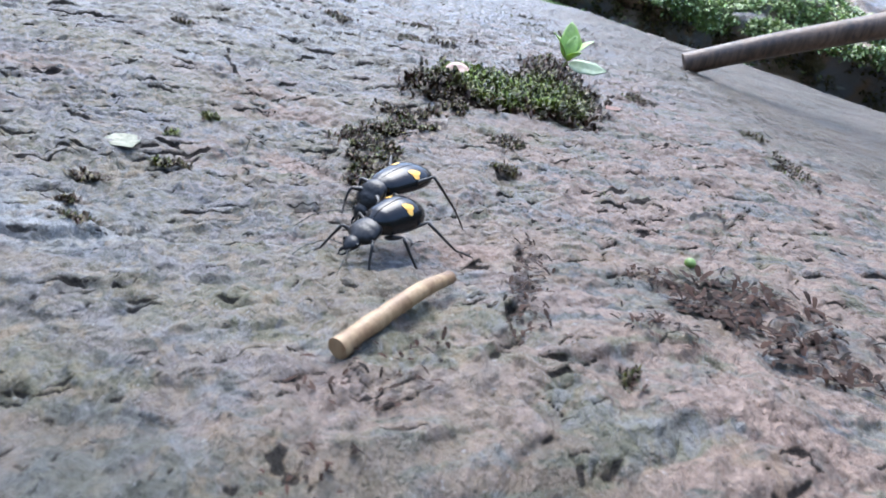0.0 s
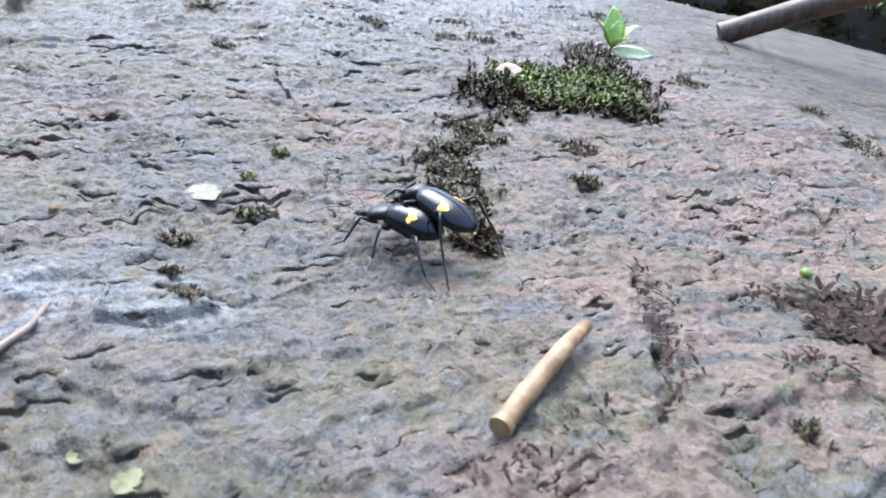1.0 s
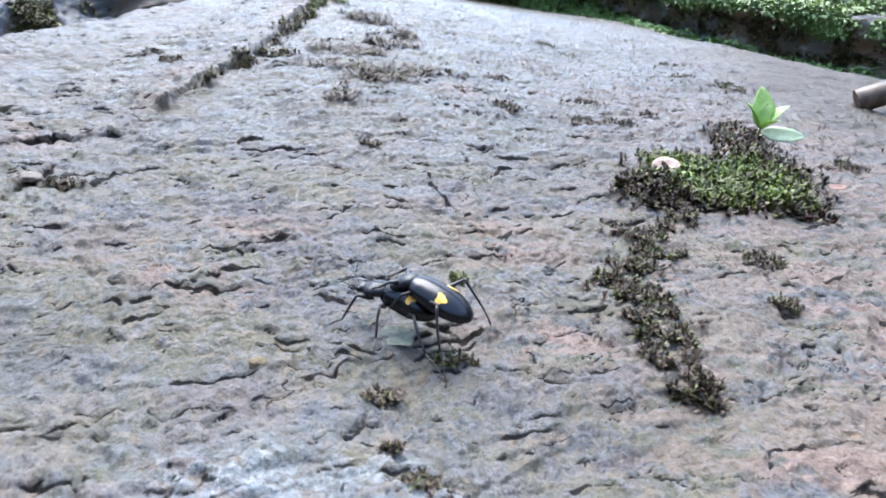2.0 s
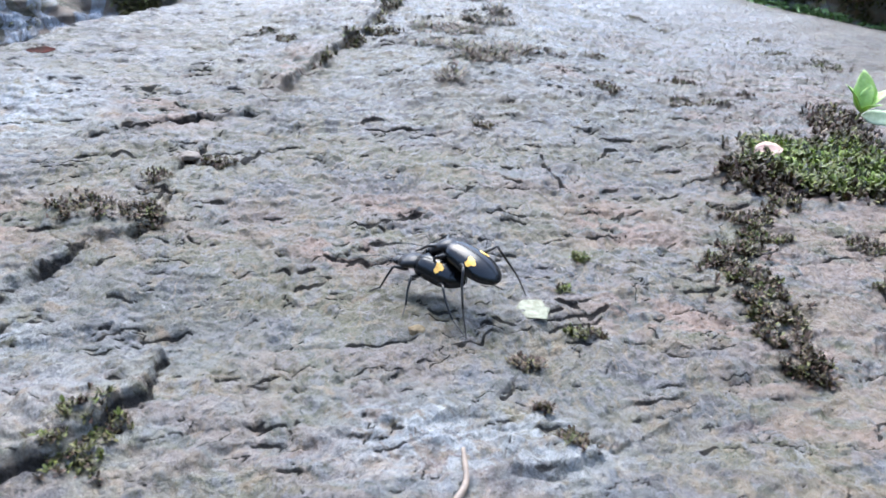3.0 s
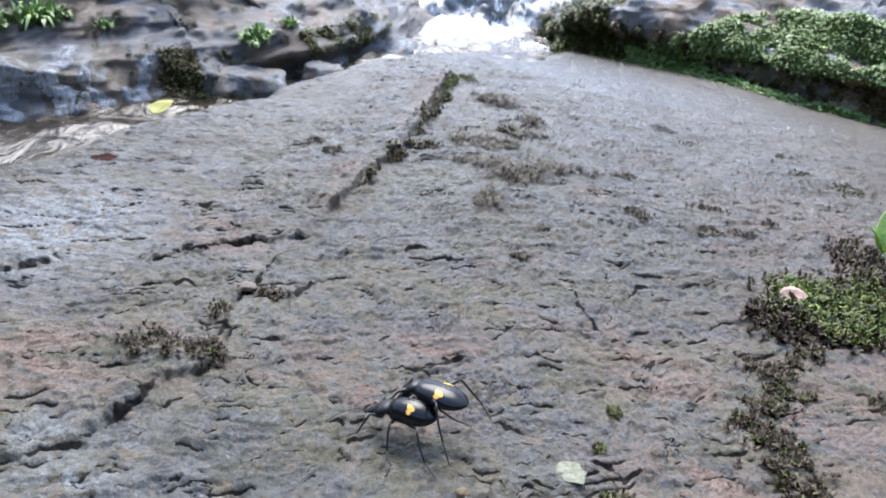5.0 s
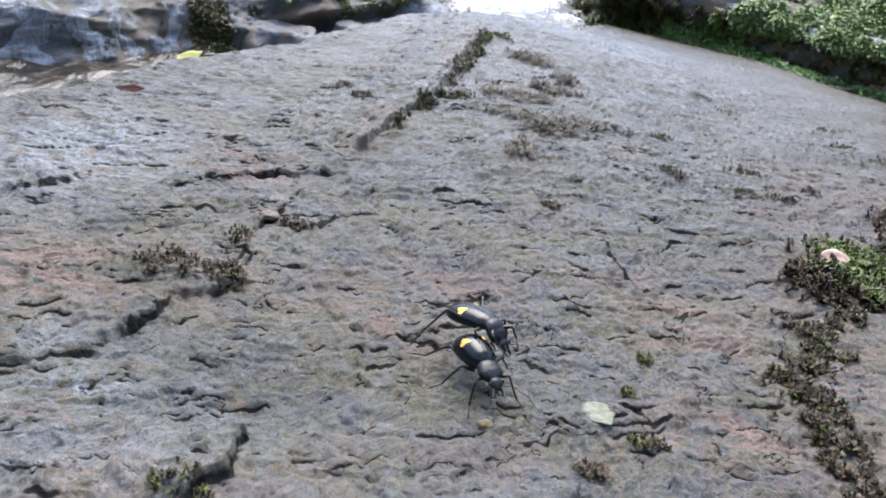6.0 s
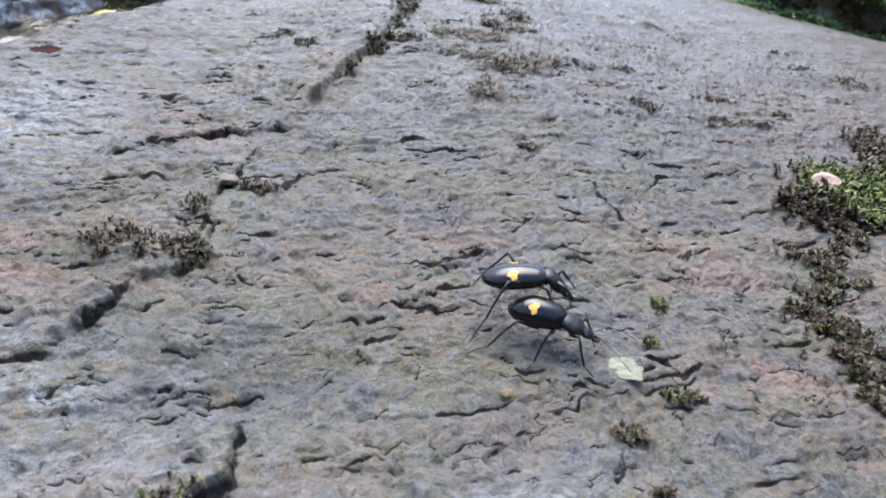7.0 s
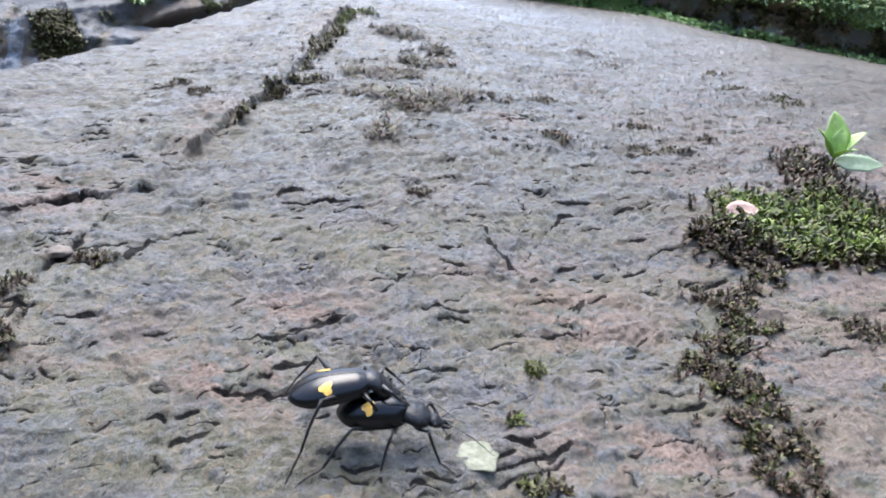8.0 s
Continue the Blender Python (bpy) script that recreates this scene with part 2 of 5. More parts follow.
M = {
    "rock": rock_material("wet_schist"),
    "bank": rock_material("bank_rock", 0.75),
    "dark_ring": plain_material("unseen_dark_ring", (0.010, 0.014, 0.007), (0.055, 0.065, 0.030), 0.8, 3.0, 0.1),
    "moss": moss_material("moss"),
    "bank_moss": leaf_material("bank_moss", (0.11, 0.19, 0.045), (0.46, 0.58, 0.24), 0.42, 0.35),
    "soil": plain_material("soil", (0.030, 0.020, 0.012), (0.115, 0.075, 0.045), 0.8, 70, 0.01),
    "straw": wood_material("straw", (0.19, 0.11, 0.05), (0.40, 0.285, 0.155), (0.13, 0.065, 0.03), 0.75),
    "branch": wood_material("branch", (0.050, 0.034, 0.026), (0.17, 0.115, 0.08), (0.035, 0.028, 0.026), 0.8),
    "pith": plain_material("pith", (0.035, 0.022, 0.015), (0.12, 0.08, 0.05), 0.8),
    "twig": wood_material("twig", (0.18, 0.14, 0.105), (0.35, 0.29, 0.23), (0.12, 0.08, 0.06), 0.5),
    "fresh_leaf": leaf_material("fresh_leaf", (0.22, 0.36, 0.08), (0.38, 0.54, 0.18)),
    "bank_leaf": leaf_material("bank_leaf", (0.12, 0.22, 0.055), (0.38, 0.54, 0.20), 0.45, 0.35),
    "stem": leaf_material("stem", (0.12, 0.12, 0.04), (0.24, 0.26, 0.08)),
    "white_leaf": plain_material("white_leaf", (0.27, 0.36, 0.21), (0.42, 0.50, 0.33), 0.4, 500),
    "petal": plain_material("petal", (0.36, 0.21, 0.17), (0.50, 0.34, 0.28), 0.5, 600),
    "dull_petal": plain_material("dull_petal", (0.16, 0.09, 0.07), (0.26, 0.16, 0.12), 0.6, 600, 0.0003, 0.2),
    "pale_flake": plain_material("pale_flake", (0.15, 0.155, 0.10), (0.27, 0.27, 0.20), 0.6, 800, 0.0005, 0.25),
    "yellow_leaf": plain_material("yellow_leaf", (0.40, 0.40, 0.09), (0.56, 0.54, 0.18), 0.45, 160),
    "dull_leaf": plain_material("dull_leaf", (0.11, 0.115, 0.055), (0.21, 0.21, 0.115), 0.6, 500, 0.0004, 0.2),
    "ball": plain_material("ball", (0.11, 0.19, 0.035), (0.20, 0.29, 0.08), 0.4, 900),
    "crumb": plain_material("dry_crumb", (0.10, 0.070, 0.038), (0.24, 0.19, 0.115), 0.7, 1100, 0.0004, 0.2),
    "chip": plain_material("pale_chip", (0.12, 0.10, 0.08), (0.21, 0.17, 0.14), 0.6, 500, 0.0004, 0.3),
    "brown_leaf": plain_material("brown_leaf", (0.020, 0.014, 0.012), (0.085, 0.020, 0.014), 0.75, 130, 0.0004, 0.1),
    "litter": leaf_material("litter", (0.012, 0.009, 0.007), (0.060, 0.032, 0.022), 0.7, 0.0, 0.12),
    "shell": shell_material("elytra_shell", False),
    "neck": plain_material("rough_horn", (0.004, 0.0042, 0.005), (0.013, 0.013, 0.015), 0.34, 1700, 0.00022, 0.4),
    "horn": shell_material("horn", False),
    "orange": plain_material("orange_spot", (0.78, 0.39, 0.04), (0.92, 0.58, 0.13), 0.34, 2500, 0.00004),
    "leg": plain_material("leg_horn", (0.006, 0.006, 0.007), (0.020, 0.019, 0.019), 0.36, 3000, 0.00003),
    "tarsus": plain_material("tarsus_horn", (0.030, 0.024, 0.020), (0.090, 0.075, 0.062), 0.45, 3000, 0.00003),
    "eye": plain_material("eye", (0.004, 0.004, 0.005), (0.012, 0.012, 0.013), 0.12),
    "water": water_material("water"),
    "film": film_material("water_film"),
    "fall": water_material("falling_water", (0.10, 0.11, 0.12), (0.30, 0.34, 0.39)),
}


# ---- meshes ----
def mesh(name, verts, faces, material, smooth=True, **fields):
    """A mesh from arrays, with float fields on its points."""
    me = bpy.data.meshes.new(name)
    verts, faces = np.asarray(verts, np.float32), np.asarray(faces, np.int32)
    me.vertices.add(len(verts))
    me.vertices.foreach_set("co", verts.ravel())
    n, k = faces.shape
    me.loops.add(n * k)
    me.loops.foreach_set("vertex_index", faces.ravel())
    me.polygons.add(n)
    me.polygons.foreach_set("loop_start", np.arange(0, n * k, k, dtype=np.int32))
    me.update(calc_edges=True)
    me.polygons.foreach_set("use_smooth", np.full(n, smooth))
    for key, values in fields.items():
        me.attributes.new(key, "FLOAT", "POINT").data.foreach_set("value", np.broadcast_to(values, len(verts)).astype(np.float32))
    me.materials.append(M[material])
    return me


def join(pieces):
    """Several (verts, faces) as one pair of arrays; the faces have one size."""
    vs, fs, at = [], [], 0
    for v, f in pieces:
        vs.append(np.asarray(v, float))
        fs.append(np.asarray(f, int) + at)
        at += len(v)
    return np.concatenate(vs), np.concatenate(fs)


def thing(name, me, label, category, kind="", group="", at=None):
    ob = new(name, me)
    ob.matrix_world = LIE @ (at or Matrix())
    return tagged(ob, label, category, group, kind)


def part(name, me, parent, label="", at=None):
    ob = new(name, me)
    ob.parent = parent
    ob.matrix_basis = at or Matrix()
    return tagged(ob, label)


def sheet(xs, ys, z):
    """Points and faces of a height field on a grid."""
    gx, gy = np.meshgrid(xs, ys)
    idx = np.arange(gx.size).reshape(gx.shape)
    faces = np.stack([idx[:-1, :-1], idx[:-1, 1:], idx[1:, 1:], idx[1:, :-1]], -1).reshape(-1, 4)
    return np.stack([gx, gy, z], -1).reshape(-1, 3), faces


def tube(points, radii, sides=8, cap=True):
    """A round rod along points."""
    p = np.asarray(points, float)
    d = np.gradient(p, axis=0)
    d /= np.linalg.norm(d, axis=1)[:, None] + 1e-12
    ref = np.array([0, 0, 1.0]) if abs(d[0][2]) < 0.9 else np.array([1.0, 0, 0])
    a = np.cross(d, ref)
    a /= np.linalg.norm(a, axis=1)[:, None] + 1e-12
    b = np.cross(a, d)
    ang = np.linspace(0, 2 * np.pi, sides, endpoint=False)
    r = np.broadcast_to(np.asarray(radii, float), len(p))
    ring = p[:, None] + r[:, None, None] * (np.cos(ang)[None, :, None] * a[:, None] + np.sin(ang)[None, :, None] * b[:, None])
    v = ring.reshape(-1, 3)
    i, j = np.meshgrid(np.arange(len(p) - 1), np.arange(sides), indexing="ij")
    f = np.stack([i * sides + j, i * sides + (j + 1) % sides, (i + 1) * sides + (j + 1) % sides, (i + 1) * sides + j], -1).reshape(-1, 4)
    if cap:
        n = len(v)
        v = np.concatenate([v, p[:1], p[-1:]])
        j = np.arange(0, sides, 2)
        first = np.stack([np.full(len(j), n), (j + 2) % sides, (j + 1) % sides, j], -1)
        e = (len(p) - 1) * sides
        last = np.stack([np.full(len(j), n + 1), e + j, e + (j + 1) % sides, e + (j + 2) % sides], -1)
        f = np.concatenate([f, first, last])
    return v, f


def smooth_line(points, n):
    """A rounded line through a few points."""
    p = np.asarray(points, float)
    t = np.linspace(0, 1, len(p))
    s = np.linspace(0, 1, n)
    q = np.stack([np.interp(s, t, p[:, k]) for k in range(p.shape[1])], -1)
    for _ in range(max(1, n // len(p) // 2)):
        q[1:-1] = 0.25 * q[:-2] + 0.5 * q[1:-1] + 0.25 * q[2:]
    return q


def blade_set(base, azimuth, lift, length, width, droop):
    """Many small pointed leaves, each a folded strip of two quads and a tip."""
    n = len(base)
    out = np.stack([np.cos(azimuth) * np.cos(lift), np.sin(azimuth) * np.cos(lift), np.sin(lift)], -1)
    side = np.stack([-np.sin(azimuth), np.cos(azimuth), np.zeros(n)], -1)
    down = np.array([0, 0, -1.0])
    L, W, D = length[:, None], width[:, None], droop[:, None]
    b0, b1 = base - side * W * 0.25, base + side * W * 0.25
    mid = base + out * L * 0.5
    m0, m1 = mid - side * W * 0.5, mid + side * W * 0.5
    q = base + out * L * 0.8 + down * D * L * 0.3
    q0, q1 = q - side * W * 0.36, q + side * W * 0.36
    tip = base + out * L + down * D * L
    t0, t1 = tip - side * W * 0.05, tip + side * W * 0.05
    v = np.stack([b0, b1, m0, m1, q0, q1, t0, t1], 1).reshape(-1, 3)
    k = np.arange(n)[:, None] * 8
    f = np.concatenate([k + [[0, 1, 3, 2]], k + [[2, 3, 5, 4]], k + [[4, 5, 7, 6]]])
    return v, f


# ---- the slab ----
def stretch(*runs):
    """Grid lines from runs of (start, end, step)."""
    return np.unique(np.concatenate([np.arange(a, b, s) for a, b, s in runs] + [np.array([runs[-1][1]])]).round(6))


XS = stretch((-0.5, -0.24, 0.006), (-0.24, -0.15, 0.0014), (-0.15, 0.075, 0.00036), (0.075, 0.15, 0.0012), (0.15, 0.9, 0.008))
YS = stretch((-0.5, 0.03, 0.012), (0.03, 0.05, 0.001), (0.05, 0.15, 0.00032), (0.15, 0.21, 0.00042), (0.21, 0.30, 0.00062), (0.30, 0.45, 0.0012), (0.45, 0.62, 0.0025), (0.62, 1.0, 0.007))
GX, GY = np.meshgrid(XS, YS)
ANGLE = 0.42
GU, GV = GX * math.cos(ANGLE) + GY * math.sin(ANGLE), -GX * math.sin(ANGLE) + GY * math.cos(ANGLE)


def line_field(points):
    """For each grid point: the distance to a line, the side (+1 is left of it) and the way along it from 0 to 1."""
    p = np.asarray(points, float)
    best, side, along = np.full(GX.shape, 9.0), np.zeros(GX.shape), np.zeros(GX.shape)
    for k in range(len(p) - 1):
        a, d = p[k], p[k + 1] - p[k]
        t = np.clip(((GX - a[0]) * d[0] + (GY - a[1]) * d[1]) / (d @ d), 0, 1)
        ox, oy = GX - a[0] - t * d[0], GY - a[1] - t * d[1]
        dist = np.hypot(ox, oy)
        near = dist < best
        best = np.where(near, dist, best)
        side = np.where(near, np.sign(d[0] * oy - d[1] * ox), side)
        along = np.where(near, (k + t) / (len(p) - 1), along)
    return best, side, along


# mask of the painted darkness in cracks: organic dirt plus the shade there
GRIME_SHADE = np.zeros(GX.shape)
BREAK = ramp(-0.25, 0.25, fbm(GX / 0.012, GY / 0.012, 2, 73))
BREAK2 = ramp(-0.3, 0.1, fbm(GX / 0.005, GY / 0.005, 2, 75))
JIT = 0.0011 * fbm(GX / 0.007, GY / 0.007, 4, 71, 0.65) + 0.00042 * fbm(GX / 0.0016, GY / 0.0022, 2, 78)


def ledge(H, points, rise, reach, sharp=0.0007, groove=0.0, gaps=0.4):
    """Raises the rock on the left of a line; it fades over reach. groove: a cleft along the foot, its dark algae and
    shade put into the colour.
    """
    d, s, t = line_field(points)
    sd = d * s + JIT
    ends = ramp(0, 0.12, t) * ramp(1, 0.88, t)
    ends = ends * (1 - gaps + gaps * BREAK)
    H += rise * ramp(-sharp, sharp, sd) * np.exp(-np.maximum(sd, 0) / reach) * ends
    if groove:
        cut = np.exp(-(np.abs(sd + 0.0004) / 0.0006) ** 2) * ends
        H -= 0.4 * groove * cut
        np.maximum(GRIME_SHADE, cut * (0.6 + 0.4 * BREAK), out=GRIME_SHADE)


def cleft(H, points, depth, width=0.0008):
    d, s, t = line_field(points)
    sd = d * s + 0.6 * JIT
    w = 0.62 * width * (0.5 + 0.9 * np.sin(np.pi * np.clip(t, 0.02, 0.98)))
    front = sd * (1 if points[-1][0] > points[0][0] else -1) < 0
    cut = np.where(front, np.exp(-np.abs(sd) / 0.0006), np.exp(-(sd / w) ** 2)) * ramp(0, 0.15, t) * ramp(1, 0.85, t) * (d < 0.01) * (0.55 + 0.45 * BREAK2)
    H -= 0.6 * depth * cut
    np.maximum(GRIME_SHADE, cut * np.exp(-(sd / w) ** 2), out=GRIME_SHADE)


def split(H, points, w, depth):
    """A black split in the rock: an uneven gash of half width w that runs out at both ends, its far lip sharp."""
    p = np.asarray(points, float)
    i0, i1 = np.searchsorted(XS, (p[:, 0].min() - 0.006, p[:, 0].max() + 0.006))
    j0, j1 = np.searchsorted(YS, (p[:, 1].min() - 0.008, p[:, 1].max() + 0.008))
    X, Y = GX[j0:j1, i0:i1], GY[j0:j1, i0:i1]
    best, side, along = np.full(X.shape, 9.0), np.zeros(X.shape), np.zeros(X.shape)
    for k in range(len(p) - 1):
        a, d = p[k], p[k + 1] - p[k]
        t = np.clip(((X - a[0]) * d[0] + (Y - a[1]) * d[1]) / (d @ d), 0, 1)
        ox, oy = X - a[0] - t * d[0], Y - a[1] - t * d[1]
        dist = np.hypot(ox, oy)
        near = dist < best
        best, side = np.where(near, dist, best), np.where(near, np.sign(d[0] * oy - d[1] * ox), side)
        along = np.where(near, (k + t) / (len(p) - 1), along)
    s = best * side * (1 if p[-1, 0] >= p[0, 0] else -1) + 0.42 * JIT[j0:j1, i0:i1]
    uneven = ramp(-0.6, 0.5, fbm(X / 0.0065, Y / 0.0065, 2, 47))
    ends = ramp(0, 0.10, along) * ramp(1, 0.80, along)
    g = w * (0.25 + 1.0 * uneven) * (0.25 + 0.75 * ends)
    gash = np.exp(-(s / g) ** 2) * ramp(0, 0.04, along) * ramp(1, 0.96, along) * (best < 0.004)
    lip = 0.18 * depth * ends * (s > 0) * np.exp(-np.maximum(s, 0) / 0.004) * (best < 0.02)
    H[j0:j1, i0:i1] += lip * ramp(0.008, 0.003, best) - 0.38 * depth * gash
    np.maximum(GRIME_SHADE[j0:j1, i0:i1], gash * (0.55 + 0.5 * uneven), out=GRIME_SHADE[j0:j1, i0:i1])


def terraces(H, q, step, width, seed, share, reach):
    """Layers that end in thin wavy lips; along some of those that face the viewer a dark split runs underneath, painted
    with algae and shade together.
    """
    gy, gx = np.gradient(q, YS, XS)
    g = np.hypot(gx, gy) + 1e-6
    n = np.round(q)
    d = (q - n) / g
    H += step * (n - 1 + ramp(-width, width, d))
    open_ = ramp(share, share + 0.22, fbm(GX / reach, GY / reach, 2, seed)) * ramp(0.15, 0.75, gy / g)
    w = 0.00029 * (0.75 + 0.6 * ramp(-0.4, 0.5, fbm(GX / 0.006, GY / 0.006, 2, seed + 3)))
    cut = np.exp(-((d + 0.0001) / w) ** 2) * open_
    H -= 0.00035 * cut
    np.maximum(GRIME_SHADE, cut, out=GRIME_SHADE)


def blot(cx, cy, rx, ry):
    return np.exp(-((GX - cx) / rx) ** 2 - ((GY - cy) / ry) ** 2)


# where a thin sheet of water slides down the right side of the slab, rubbing it smooth
FLOW = ramp(0.0, 0.06, 0.50 * (GX - 0.015) + 0.40 * (GY - 0.27) + 0.012 * fbm(GX / 0.05, GY / 0.05, 2, 15)) * ramp(0.20, 0.26, GY + 0.3 * GX)


def build_slab():
    H = 0.0007 * fbm(GU / 0.10, GV / 0.06, 3, 3)
    # layers that break off in steps along the grain
    warp = 0.6 * fbm(GX / 0.02, GY / 0.02, 3, 40)
    terraces(H, fbm(GU / 0.042 + 0.3 * warp, GV / 0.017, 4, 11, 0.5) * 2.4, 0.00050, 0.00030, 201, 0.24, 0.014)
    terraces(H, fbm(GU / 0.019 + 0.2 * warp, GV / 0.0085 + 0.5 * warp, 4, 23, 0.5) * 1.7, 0.00026, 0.00025, 211, 0.22, 0.009)
    chip = fbm(GU / 0.0048 + warp, GV / 0.0056, 3, 31, 0.6)
    H += 0.00050 * np.floor(chip * 3) / 3 + 0.00018 * chip
    H += 0.00020 * fbm(GX / 0.0016, GY / 0.0026, 2, 37)
    # a net of thin creases
    crease = fbm(GU / 0.013 + 0.5 * warp, GV / 0.0075, 4, 81, 0.55)
    gy, gx = np.gradient(crease, YS, XS)
    d = np.abs(crease) / (np.hypot(gx, gy) + 1e-6)
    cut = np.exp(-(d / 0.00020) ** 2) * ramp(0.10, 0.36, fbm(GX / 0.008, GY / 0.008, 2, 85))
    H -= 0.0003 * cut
    np.maximum(GRIME_SHADE, 0.9 * cut, out=GRIME_SHADE)
    H *= 1 - 0.2 * FLOW
    GRIME_SHADE[:] *= 1 - 0.5 * FLOW
    # scattered short splits under small lips
    rng = np.random.default_rng(5)
    for _ in range(150):
        cx, cy = rng.uniform(-0.23, 0.14), 0.045 + 0.40 * rng.random() ** 1.1
        a = ANGLE * (0.9 if cx < -0.03 else 0.4) + rng.normal(0, 0.6)
        l, dep = rng.uniform(0.0012, 0.0062), rng.uniform(0.0001, 0.0003)
        w = rng.uniform(0.00014, 0.00027) * (1 + 1.3 * max(0, cy - 0.16) / 0.2)
        i0, i1 = np.searchsorted(XS, (cx - 0.009, cx + 0.009))
        j0, j1 = np.searchsorted(YS, (cy - 0.009, cy + 0.009))
        if i1 - i0 < 3 or j1 - j0 < 3:
            continue
        X, Y = GX[j0:j1, i0:i1] - cx, GY[j0:j1, i0:i1] - cy
        u, v = X * math.cos(a) + Y * math.sin(a), -X * math.sin(a) + Y * math.cos(a)
        v = v + rng.uniform(-45, 45) * u * u + 0.0004 * np.sin(u / 0.0013 + cx * 900) + JIT[j0:j1, i0:i1] * 0.9
        taper = np.maximum(0, 1 - (u / l) ** 2)
        cut = ramp(0, 0.3, taper) * np.where(v < 0, np.exp(np.minimum(v, 0) / 0.0006), ramp(0.0004, 0, v))
        H[j0:j1, i0:i1] += -dep * cut
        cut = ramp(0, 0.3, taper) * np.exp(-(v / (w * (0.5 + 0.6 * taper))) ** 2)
        GRIME_SHADE[j0:j1, i0:i1] = np.maximum(GRIME_SHADE[j0:j1, i0:i1], cut * rng.uniform(0.45, 0.95) * (0.6 + 0.4 * BREAK2[j0:j1, i0:i1]))
    # the ledges and clefts that mark this slab
    ledge(H, [(-0.1258, 0.0997), (-0.1208, 0.1089), (-0.1204, 0.1171), (-0.1134, 0.1288), (-0.1187, 0.1494), (-0.1179, 0.1771)], 0.0020, 0.016, groove=0.0010)
    ledge(H, [(-0.1186, 0.2136), (-0.1159, 0.2219), (-0.1141, 0.2534), (-0.1095, 0.2775), (-0.1129, 0.3594), (-0.1165, 0.4431)], 0.0034, 0.018, gaps=0.3)
    ledge(H, [(-0.1481, 0.1629), (-0.1404, 0.1749), (-0.1299, 0.1864), (-0.1139, 0.1966)], 0.0018, 0.008, groove=0.0022)
    ledge(H, [(-0.1850, 0.1380), (-0.1742, 0.1502), (-0.1644, 0.1605)], 0.0016, 0.01, groove=0.0018)
    ledge(H, [(-0.0760, 0.1327), (-0.0700, 0.1409), (-0.0620, 0.1489)], 0.0012, 0.006, groove=0.0020)
    ledge(H, [(-0.0819, 0.1237), (-0.0700, 0.1269), (-0.0580, 0.1280), (-0.0490, 0.1260)], 0.0007, 0.007, groove=0.0009)
    ledge(H, [(-0.0446, 0.0747), (-0.0385, 0.0764), (-0.0331, 0.0821), (-0.0385, 0.0867)], 0.0019, 0.010, groove=0.0018)
    ledge(H, [(-0.1059, 0.0579), (-0.0951, 0.0686), (-0.0898, 0.0810), (-0.0933, 0.0932)], 0.0030, 0.014, groove=0.0012)
    ledge(H, [(0.0131, 0.0610), (0.0161, 0.0718), (0.0205, 0.0883), (0.0204, 0.1058)], 0.0017, 0.008, groove=0.0012)
    ledge(H, [(0.0212, 0.1049), (0.0108, 0.0986), (0.0052, 0.0964), (0.0036, 0.0912)], 0.0006, 0.006)
    cleft(H, [(-0.2076, 0.2216), (-0.1989, 0.2293), (-0.1879, 0.2344), (-0.1800, 0.2460)], 0.0022, 0.0016)
    cleft(H, [(-0.2070, 0.2200), (-0.1970, 0.2235), (-0.1886, 0.2320), (-0.1825, 0.2409)], 0.0016, 0.0016)
    split(H, [(-0.1427, 0.1713), (-0.1410, 0.1770), (-0.1373, 0.1791), (-0.1321, 0.1830), (-0.1275, 0.1912), (-0.1184, 0.1985)], 0.00080, 0.0014)
    split(H, [(-0.1760, 0.1477), (-0.1726, 0.1529), (-0.1688, 0.1580), (-0.1669, 0.1639)], 0.00080, 0.0012)
    split(H, [(-0.1177, 0.1664), (-0.1197, 0.1759), (-0.1187, 0.1852)], 0.00063, 0.0010)
    split(H, [(-0.1160, 0.1324), (-0.1162, 0.1408), (-0.1160, 0.1529)], 0.00040, 0.0008)
    split(H, [(-0.1207, 0.1140), (-0.1206, 0.1173), (-0.1203, 0.1212)], 0.00080, 0.0016)
    split(H, [(-0.1161, 0.1125), (-0.1151, 0.1154), (-0.1130, 0.1166)], 0.00047, 0.0010)
    split(H, [(-0.1233, 0.1005), (-0.1223, 0.1040), (-0.1215, 0.1088), (-0.1205, 0.1111)], 0.00079, 0.0018)
    split(H, [(-0.1334, 0.0911), (-0.1309, 0.0944)], 0.00040, 0.0010)
    split(H, [(-0.1198, 0.0898), (-0.1175, 0.0909), (-0.1172, 0.0944)], 0.00040, 0.0010)
    split(H, [(-0.0770, 0.1388), (-0.0724, 0.1401), (-0.0685, 0.1452), (-0.0640, 0.1490)], 0.00068, 0.0012)
    split(H, [(-0.0677, 0.1292), (-0.0622, 0.1289), (-0.0569, 0.1306), (-0.0537, 0.1354)], 0.00040, 0.0009)
    split(H, [(-0.0442, 0.1275), (-0.0415, 0.1279), (-0.0392, 0.1287)], 0.00045, 0.0010)
    split(H, [(-0.0369, 0.1294), (-0.0337, 0.1316)], 0.00040, 0.0008)
    split(H, [(-0.0384, 0.1256), (-0.0357, 0.1280)], 0.00040, 0.0008)
    split(H, [(-0.0548, 0.1195), (-0.0489, 0.1224)], 0.00040, 0.0007)
    split(H, [(-0.0520, 0.1144), (-0.0470, 0.1176), (-0.0455, 0.1211)], 0.00040, 0.0007)
    split(H, [(-0.0548, 0.1037), (-0.0521, 0.1043), (-0.0495, 0.1061), (-0.0481, 0.1088), (-0.0460, 0.1097)], 0.00040, 0.0008)
